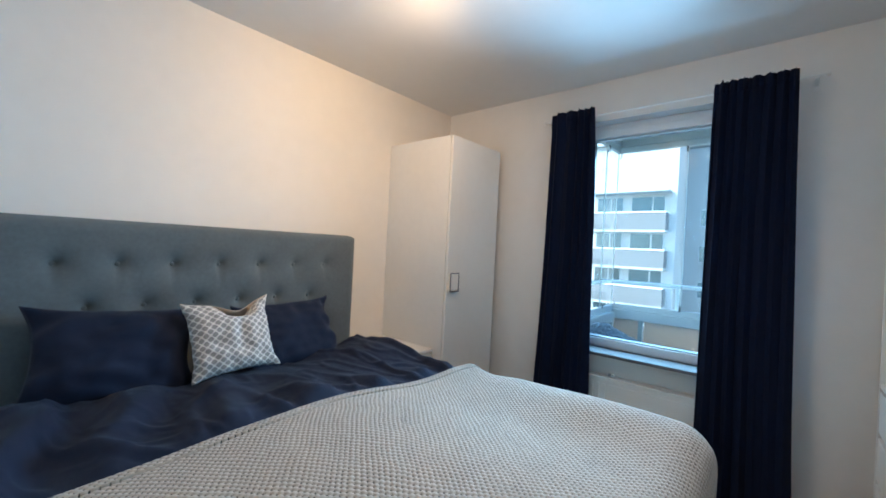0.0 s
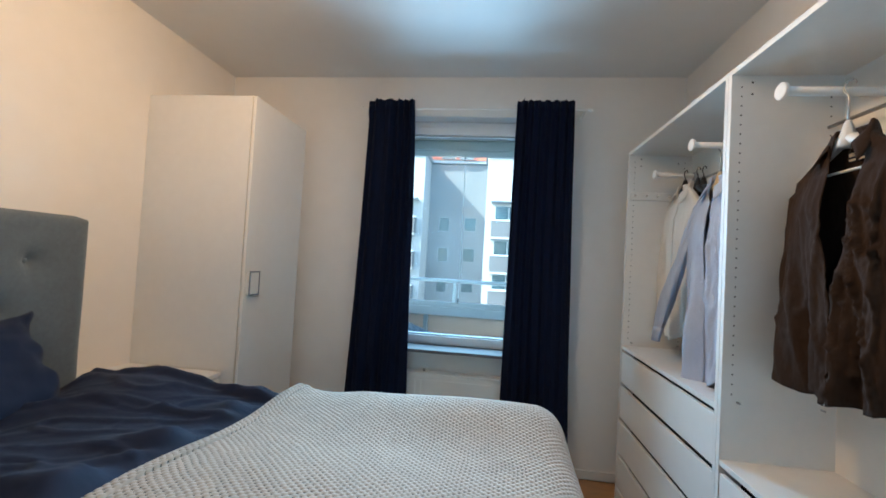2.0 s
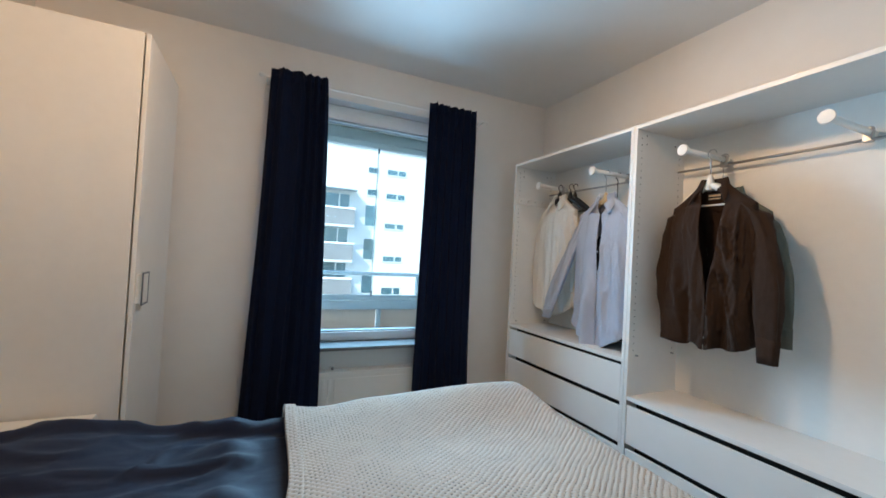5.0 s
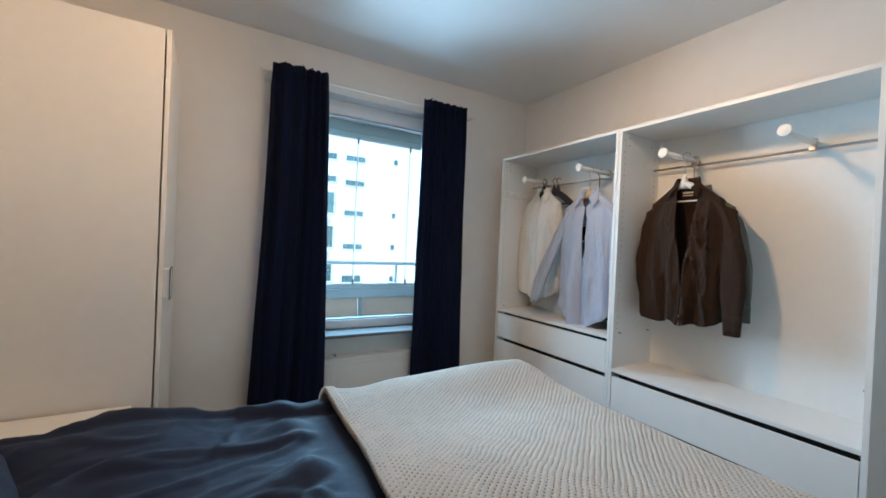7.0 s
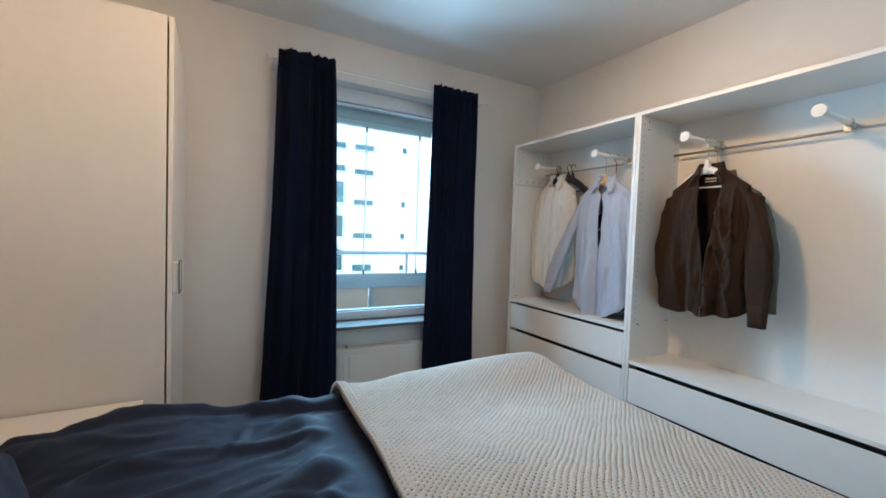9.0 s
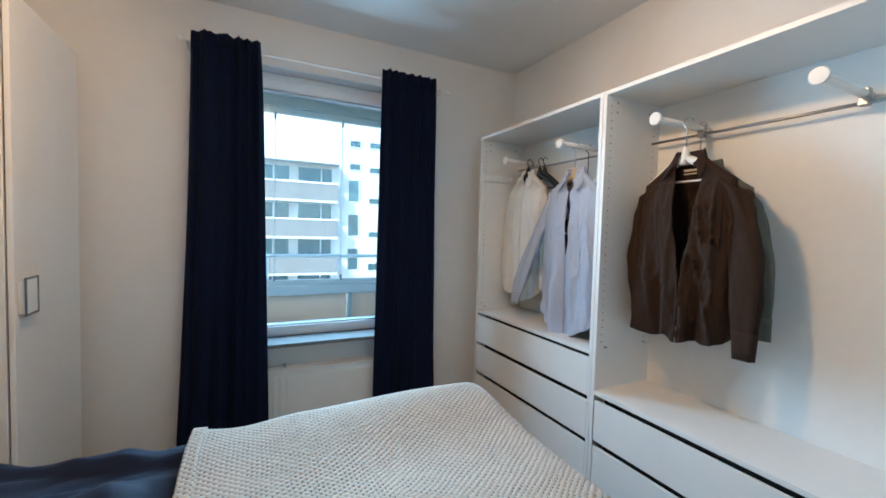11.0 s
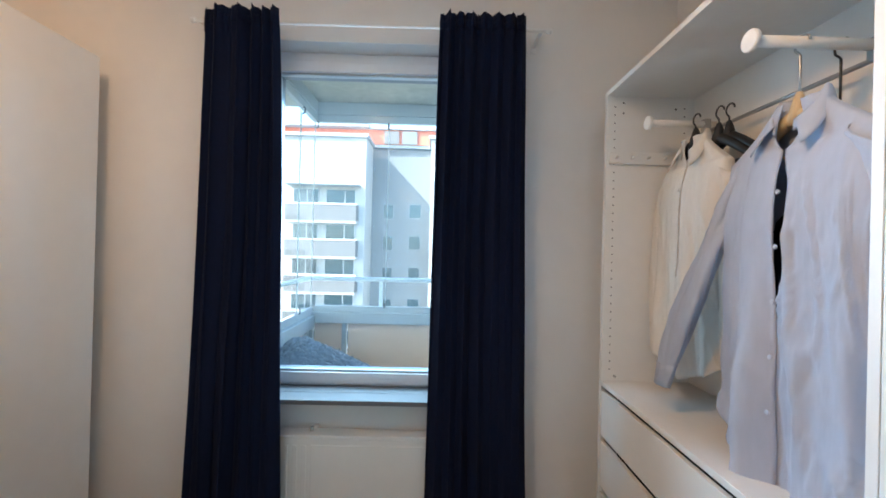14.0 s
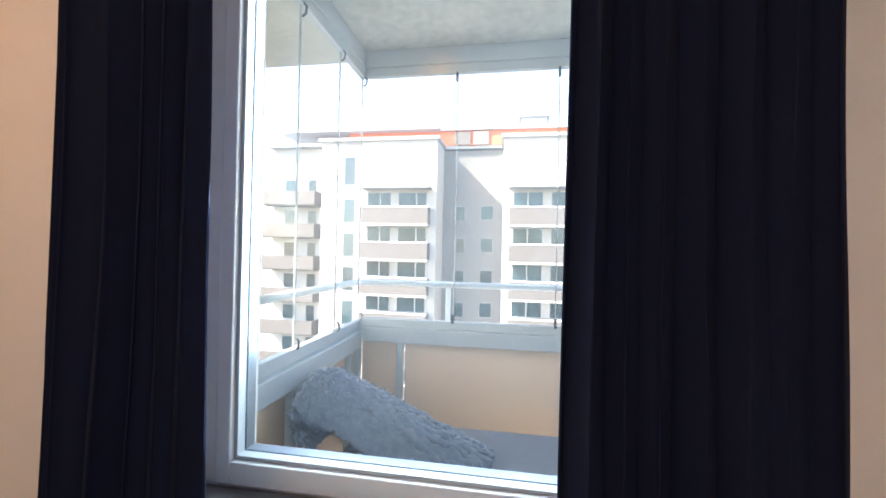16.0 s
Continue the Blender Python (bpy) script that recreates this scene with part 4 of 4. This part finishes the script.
# ---- ceiling lamp ----
cl = thing("ceiling_spotlight", (-0.80, 1.70, ZC), "white ceiling bar with an opal globe and three warm spots", "ceiling lamp")
bm = bmesh.new()
tube(bm, [(-1.05, 1.645, ZC - 0.016), (-0.55, 1.755, ZC - 0.016)], 0.015, 12)
part("bar", bm, M_WHITE, cl, smooth=True)
for eye, target, watts, cone in SPOTS:
    d = (Vector(target) - Vector(eye)).normalized()
    tail = Vector(eye) - d * 0.055
    bm = bmesh.new()
    tube(bm, [tail - d * 0.06, tail - d * 0.055, tail], [0.018, 0.026, 0.034], 16, caps=True)
    head = part("spot_head", bm, M_WHITE, cl, smooth=False)
    bm = bmesh.new()
    tube(bm, [tail - d * 0.05, (eye[0], eye[1], ZC - 0.02)], 0.005, 8)
    part("arm", bm, M_WHITE, head)
    bm = bmesh.new()
    tube(bm, [tail + d * 0.0005, tail + d * 0.004], 0.028, 16)
    part("bulb_face", bm, M_OPAL, head, "glowing bulb face")
bm = bmesh.new()
lathe(bm, [(0.014, 0.06), (0.030, 0.045), (0.034, 0.02), (0.026, -0.008), (0.008, -0.018)], (LAMP[0], LAMP[1], LAMP[2] + 0.095), 20)
part("opal_globe", bm, M_OPAL, cl, "glowing opal globe", smooth=True)

# ---- balcony outside the window ----
GX, GY = -1.385, 4.985
BXE = 3.2
ZB0, ZB1 = 0.855, 2.50
part("balcony_floor", boxes((GX - 0.12, BXE, YOUT, GY + 0.12, -0.30, -0.10)), M_CONC)
tagged(bpy.data.objects["balcony_floor"], "grey concrete balcony slab", "balcony floor", kind="structure")
# the 5 m past the glazing is unseen, added to keep sun off the balcony
part("balcony_ceiling", boxes((GX - 5.0, BXE, YOUT, GY + 0.12, 2.69, 2.90)), M_CONC)
tagged(bpy.data.objects["balcony_ceiling"], "stained concrete underside of the balcony above, with an unseen added length blocking the sun", "balcony ceiling", kind="structure")
tagged(part("balcony_side_wall", boxes((BXE, BXE + 0.15, YOUT, GY + 0.1, -0.30, 2.90)), M_WALL), "plain light wall closing the balcony", "wall", kind="structure")
tagged(part("facade_beside_balcony", boxes((XE + 0.12, BXE + 0.15, YN, YOUT, -0.30, 2.90)), M_FACADE), "light rendered house wall beside the window", "wall", kind="structure")

bal = thing("balcony_glazing", (GX, GY, -0.10), "grey aluminium balcony glazing with a peach parapet", "balcony glazing")
part("parapet_rail", boxes((GX, BXE, GY - 0.055, GY + 0.045, 0.70, 0.80), bevel=0.006), M_ALU, bal, "wide grey aluminium rail")
part("parapet_rail", boxes((GX - 0.045, GX + 0.055, YOUT + 0.01, GY - 0.057, 0.66, 0.77), bevel=0.006), M_ALU, bal, "wide grey aluminium rail")
part("glass_track", boxes((GX + 0.02, BXE, GY - 0.02, GY + 0.02, 0.80, ZB0), bevel=0.004), M_ALU, bal)
part("glass_track", boxes((GX - 0.02, GX + 0.02, YOUT + 0.01, GY + 0.02, 0.77, ZB0 - 0.02), bevel=0.004), M_ALU, bal)
part("head_track", boxes((GX + 0.022, BXE, GY - 0.02, GY + 0.02, ZB1 + 0.012, ZB1 + 0.075), bevel=0.004), M_ALU, bal)
part("head_track", boxes((GX - 0.02, GX + 0.02, YOUT + 0.01, GY + 0.02, ZB1 + 0.012, ZB1 + 0.075), bevel=0.004), M_ALU, bal)
part("head_beam", boxes((GX - 0.03, BXE, GY - 0.03, GY + 0.03, ZB1 + 0.076, 2.688), bevel=0.004), M_ALU, bal)
part("head_beam", boxes((GX - 0.03, GX + 0.03, YOUT + 0.01, GY - 0.031, ZB1 + 0.076, 2.688), bevel=0.004), M_ALU, bal)
front_x = [GX + 0.01, -0.717, -0.058, 0.60, 1.26, 1.92, 2.58, BXE]
for a, b in zip(front_x, front_x[1:]):
    g = part("glass_pane", boxes((a + 0.004, b - 0.004, GY - 0.004, GY + 0.004, ZB0 - 0.002, ZB1 + 0.012)), M_BGLASS, bal)
    g.visible_shadow = False
    part("pane_edge", boxes((b - 0.004, b + 0.003, GY - 0.0045, GY + 0.0045, ZB0, ZB1 + 0.012)), M_ALU, g)
    part("clip", boxes((b - 0.012, b + 0.006, GY - 0.034, GY - 0.005, ZB0 - 0.01, ZB0 + 0.05), bevel=0.004), M_BLACK, g)
    part("clip", boxes((b - 0.012, b + 0.006, GY - 0.034, GY - 0.005, ZB1 - 0.045, ZB1 + 0.014), bevel=0.004), M_BLACK, g)
side_y = [YOUT + 0.02, 4.14, 4.602, GY - 0.01]
for a, b in zip(side_y, side_y[1:]):
    g = part("glass_pane", boxes((GX - 0.004, GX + 0.004, a + 0.004, b - 0.004, ZB0 - 0.022, ZB1 + 0.012)), M_BGLASS, bal)
    g.visible_shadow = False
    part("pane_edge", boxes((GX - 0.0045, GX + 0.0045, b - 0.004, b + 0.003, ZB0 - 0.02, ZB1 + 0.012)), M_ALU, g)
    for z in (ZB0 - 0.03, ZB1 - 0.045):
        bm = bmesh.new()
        tube(bm, [(GX + 0.008, b, z), (GX + 0.03, b - 0.005, z + 0.012), (GX + 0.034, b - 0.008, z + 0.045), (GX + 0.02, b - 0.008, z + 0.06)], 0.006, 8)
        part("clip", bm, M_BLACK, g, smooth=True)
for x in (GX + 0.005, -1.075, 0.04, 1.15, 2.25):
    part("post", boxes((x - 0.022, x + 0.022, GY - 0.03, GY + 0.012, -0.10, 0.70), bevel=0.004), M_ALU, bal)
for y in (4.82, 4.12):
    part("post", boxes((GX - 0.012, GX + 0.03, y - 0.022, y + 0.022, -0.10, 0.66), bevel=0.004), M_ALU, bal)
posts = [GX + 0.03, -1.10, 0.015, 1.125, 2.225, BXE]
for a, b in zip(posts, posts[1:]):
    part("parapet_board", boxes((a + 0.052 if a > GX + 0.1 else a, b - 0.002, GY + 0.013, GY + 0.024, -0.09, 0.70)), M_PANEL, bal, "peach coloured parapet board")
part("parapet_board", boxes((GX - 0.028, GX - 0.014, YOUT + 0.01, GY - 0.03, -0.09, 0.66)), M_PANEL, bal, "peach coloured parapet board")
bm = bmesh.new()
TX, TY, TZ = GX - 0.06, GY + 0.16, 1.085
tube(bm, [(TX, YOUT, TZ), (TX, TY - 0.14, TZ), (TX + 0.03, TY - 0.05, TZ), (TX + 0.12, TY, TZ), (BXE, TY, TZ)], 0.021, 12)
part("handrail_tube", bm, M_WFRAME, bal, "white tubular handrail outside the glass", smooth=True)
for x in (-0.78, 0.55, 1.85):
    part("handrail_bracket", boxes((x - 0.018, x + 0.018, GY + 0.046, TY + 0.004, 0.76, 0.775), (x - 0.018, x + 0.018, TY - 0.004, TY + 0.004, 0.776, TZ - 0.018), bevel=0.002), M_WFRAME, bal)

# ---- lounge chair with a fleece on the balcony ----
ch = thing("lounge_chair", (-0.75, 4.1, -0.10), "grey woven balcony lounge chair with a flat cushion", "chair")
part("seat_frame", boxes((-1.17, -0.05, 4.00, 4.46, 0.20, 0.28), bevel=0.02), M_RATTAN, ch)
part("seat_cushion", boxes((-1.10, -0.07, 4.01, 4.45, 0.281, 0.40), bevel=0.03), M_SEAT, ch, smooth=True)
bm = bmesh.new()
tube(bm, [(-0.66, 4.20, 0.30), (-0.95, 4.20, 0.48), (-1.15, 4.20, 0.60)], 0.03, 12)
tube(bm, [(-0.66, 4.05, 0.30), (-0.95, 4.05, 0.48), (-1.15, 4.05, 0.60)], 0.03, 12)
tube(bm, [(-1.15, 4.04, 0.60), (-1.15, 4.21, 0.60)], 0.03, 12)
part("backrest_frame", bm, M_RATTAN, ch, smooth=True)
for x in (-1.12, -0.10):
    for y in (4.03, 4.43):
        part("leg", boxes((x - 0.025, x + 0.025, y - 0.025, y + 0.025, -0.10, 0.20), bevel=0.004), M_RATTAN, ch)


def fleece_line(v):
    """The way of the fleece: up the sloping back, over the top and down behind."""
    pts = [(-0.42, 0.42), (-0.62, 0.50), (-0.85, 0.60), (-1.03, 0.69), (-1.14, 0.735), (-1.23, 0.73), (-1.28, 0.66), (-1.26, 0.54), (-1.20, 0.44)]
    k = v * (len(pts) - 1)
    i = min(int(k), len(pts) - 2)
    f = k - i
    f = f * f * (3 - 2 * f) * 0.3 + f * 0.7
    return Vector((pts[i][0] + (pts[i + 1][0] - pts[i][0]) * f, 0, pts[i][1] + (pts[i + 1][1] - pts[i][1]) * f))


def fleece(u, v):
    p = fleece_line(v)
    q = fleece_line(min(v + 0.02, 1)) - fleece_line(max(v - 0.02, 0))
    nrm = Vector((-q.z, 0, q.x)).normalized() * -1
    y = 3.97 + u * 0.30 + 0.02 * rnd(v * 6, 1, 5)
    drop = 0.20 * abs(2 * u - 1) ** 2.6 * (1 - 0.8 * smoothstep(0.55, 0.75, v))
    lump = 0.020 * rnd(u * 22, v * 34, 4) + 0.012 * rnd(u * 45, v * 70, 9) + 0.015 * rnd(u * 5, v * 6, 1)
    return Vector((p.x, y, p.z - 0.012)) + nrm * (lump + 0.012) + Vector((0, 0, -drop))


fl = thing("fleece_throw", (-1.0, 4.12, 0.45), "shaggy blue-grey fleece thrown over the chair back", "throw blanket")
part("pile", sheet(70, 130, fleece, lambda u, v: (u * 0.42, v * 1.2)), M_FUR, fl, thick=0.02)
bm = bmesh.new()
rng = random.Random(4)
for i in range(2600):
    u, v = rng.random(), rng.random()
    p = fleece(u, v)
    nrm = (fleece(min(u + 0.02, 1), v) - p).cross(fleece(u, min(v + 0.02, 1)) - p)
    nrm = nrm.normalized() if nrm.length > 1e-9 else Vector((0, 0, 1))
    if nrm.z < 0 and v < 0.6:
        nrm = -nrm
    d = (nrm + Vector((rng.uniform(-1, 1), rng.uniform(-1, 1), rng.uniform(-1, 0.4))) * 0.8).normalized() * rng.uniform(0.018, 0.034)
    t = Vector((rng.uniform(-1, 1), rng.uniform(-1, 1), rng.uniform(-1, 1))).normalized() * 0.007
    o = d.cross(t).normalized() * 0.006
    a, b, c, e = (bm.verts.new(p + t), bm.verts.new(p - t), bm.verts.new(p + o), bm.verts.new(p + d))
    for f in ((a, b, e), (b, c, e), (c, a, e)):
        bm.faces.new(f)
tuft = part("wool_tufts", bm, M_FUR, fl)
tuft["kind"] = "stuff"

# ---- the apartment house across the yard ----
GZ = -11.0
gr = part("ground", boxes((-1200, 1200, 5.3, 2400, GZ - 1, GZ)), M_GROUND)
tagged(gr, "grey paved yard between the houses", "ground", kind="structure")
house = thing("apartment_house", (-5, 40, GZ), "long white rendered apartment house with glazed balconies", "building")
FY = 36.0
ROOF = 10.95


def block(name, x0, x1, y0, y1, z1, mat=M_FACADE):
    return part(name, boxes((x0, x1, y0, y1, GZ, z1)), mat, house)


wa = block("wall", -17.2, -6.68, FY, FY + 14, ROOF)
# set-back middle wall, its shade painted in by the darker render
wm = block("wall", -6.68, -1.05, FY + 3.6, FY + 14, ROOF - 0.1, M_FACADE_SHADE)
wb = block("wall", -1.05, 16.5, FY, FY + 14, ROOF)
wl2 = block("wall", -23.2, -17.2, FY + 2.0, FY + 14, ROOF)
for x0, x1, y0 in ((-17.5, -6.5, FY - 0.25), (-6.5, -1.25, FY + 3.3), (-1.25, 16.8, FY - 0.25), (-23.6, -17.5, FY + 1.2)):
    part("roof_edge", boxes((x0, x1, y0, FY + 14.2, ROOF, ROOF + 0.28)), M_ROOF, house)
part("penthouse", boxes((-16.0, 18.0, FY + 3.2, FY + 12, ROOF + 0.28, 12.6)), M_ORANGE, house, "orange clad top storey set back on the roof")
part("penthouse_roof", boxes((-23.0, -7.0, FY + 2.2, FY + 13, 12.6, 13.0), (-7.0, 19, FY + 2.9, FY + 13, 12.6, 12.85)), M_ROOF, house)
for x in (-5.6, -3.9):
    part("roof_screen", boxes((x, x + 1.4, FY + 3.0, FY + 3.15, ROOF + 0.3, 12.45)), M_BALU if x < -5 else M_FACADE_SHADE, house)
chm = part("chimney", boxes((0.5, 2.9, FY + 6, FY + 8, 12.85, 14.6)), M_ROOF, house)
part("chimney_cap", boxes((0.2, 3.2, FY + 5.7, FY + 8.3, 14.6, 14.95)), M_ROOF, chm)


def far_window(x0, x1, z0, z1, y, mullions=(), frame_w=0.09, curtain_side=0):
    w = part("window", boxes((x0, x1, y - 0.06, y - 0.005, z0, z0 + frame_w), (x0, x1, y - 0.06, y - 0.005, z1 - frame_w, z1), (x0, x0 + frame_w, y - 0.06, y - 0.005, z0 + frame_w, z1 - frame_w), (x1 - frame_w, x1, y - 0.06, y - 0.005, z0 + frame_w, z1 - frame_w), *[(m - 0.05, m + 0.05, y - 0.06, y - 0.005, z0 + frame_w, z1 - frame_w) for m in mullions]), M_FARFRAME, house)
    part("pane", boxes((x0 + 0.01, x1 - 0.01, y - 0.035, y - 0.006, z0 + 0.01, z1 - 0.01)), M_FWIN, w)
    return w


def loggia(x0, x1, top, y, awning=False):
    """A balcony let into the front: a dark recess with windows and a pale balustrade before it."""
    z0 = top - 1.62
    mid = (x0 + x1) / 2
    far_window(x0 + 0.25, mid - 0.45, z0 + 0.02, top - 0.18, y, (x0 + 1.5,))
    far_window(mid + 0.1, x1 - 0.25, z0 + 0.02, top - 0.18, y, (x1 - 1.2,))
    b = part("balcony", boxes((x0, x1, y - 1.1, y - 0.98, z0 - 1.38, z0), (x0, x0 + 0.1, y - 0.98, y - 0.005, z0 - 1.38, z0), (x1 - 0.1, x1, y - 0.98, y - 0.005, z0 - 1.38, z0)), M_BALU, house, "taupe balcony front")
    part("handrail", boxes((x0 - 0.03, x1 + 0.03, y - 1.14, y - 0.94, z0, z0 + 0.09)), M_WFRAME, b)
    part("balcony_slab", boxes((x0, x1, y - 1.1, y - 0.005, z0 - 1.56, z0 - 1.38)), M_FACADE, b)
    if awning:
        part("awning", boxes((x0 - 0.05, x1 + 0.15, y - 1.3, y - 0.005, top + 0.02, top + 0.16)), M_ROOF, b)


for i in range(6):
    top = 6.62 - 3.0 * i
    loggia(-13.15, -7.2, top, FY, i == 0)
    loggia(-0.5, 5.95, top, FY, i == 0)
    far_window(-15.1, -13.95, top - 2.95, top - 0.75, FY, (), 0.08)
    far_window(7.0, 8.05, top - 2.95, top - 0.95, FY, (), 0.08)
    far_window(-2.85 * 1.1, -1.8 * 1.1, top - 2.3, top - 0.95, FY + 3.6, (), 0.035)
    far_window(-5.6, -4.6, top - 2.4, top - 1.0, FY + 3.6, (), 0.035)
    if i < 2:
        far_window(8.85, 10.75, top - 3.05, top - 2.45, FY, (10.0,), 0.07)
    else:
        far_window(8.85, 10.75, top - 3.05, top - 2.3, FY, (10.0,), 0.07)
    far_window(13.45, 13.95, top - 3.0, top - 2.4, FY, (), 0.05)
    sb = part("balcony", boxes((-23.4, -18.2, FY + 0.6, FY + 0.75, top - 1.2, top + 0.05), (-23.4, -18.2, FY + 0.75, FY + 1.99, top - 1.3, top - 1.15), (-18.3, -18.2, FY + 0.75, FY + 1.99, top - 1.15, top + 0.05)), M_BALU, house, "taupe balcony front")
    far_window(-22.0, -20.6, top - 0.1, top + 1.4, FY + 2.0)
    far_window(-19.6, -18.6, top - 1.0, top + 1.4, FY + 2.0)
far_window(7.1, 8.15, 8.45, 9.1, FY, (), 0.07)
far_window(7.1, 8.15, 6.45, 7.1, FY, (), 0.07)
far_window(8.85, 10.75, 8.5, 9.1, FY, (9.95,), 0.07)
far_window(8.85, 10.75, 6.3, 6.9, FY, (9.95,), 0.07)
far_window(13.45, 13.95, 8.7, 9.3, FY, (), 0.05)
far_window(-15.1, -13.95, 7.0, 9.6, FY, (), 0.08)

# ---- floor planks ----
plank_bm = boxes((-0.60, 0.60, -0.0955, 0.0955, -0.011, 0.0), bevel=0.0012)
plank_me = bpy.data.meshes.new("plank")
plank_bm.to_mesh(plank_me)
plank_bm.free()
plank_me.materials.append(M_OAK)
floor_ob = bpy.data.objects["floor"]
row = 0
y = YS + 0.096
while y < YN:
    x = XW - 0.0 + (0.37 * row) % 1.2 - 0.6
    while x - 0.6 < XE:
        a, b = max(x - 0.6, XW), min(x + 0.6, XE)
        if b - a > 0.05:
            p = new("plank", plank_me)
            p.parent = floor_ob
            p.location = ((a + b) / 2, min(y, YN - 0.096), 0.0)
            p.scale = ((b - a - 0.001) / 1.2, 1, 1)
        x += 1.2
    y += 0.192
    row += 1
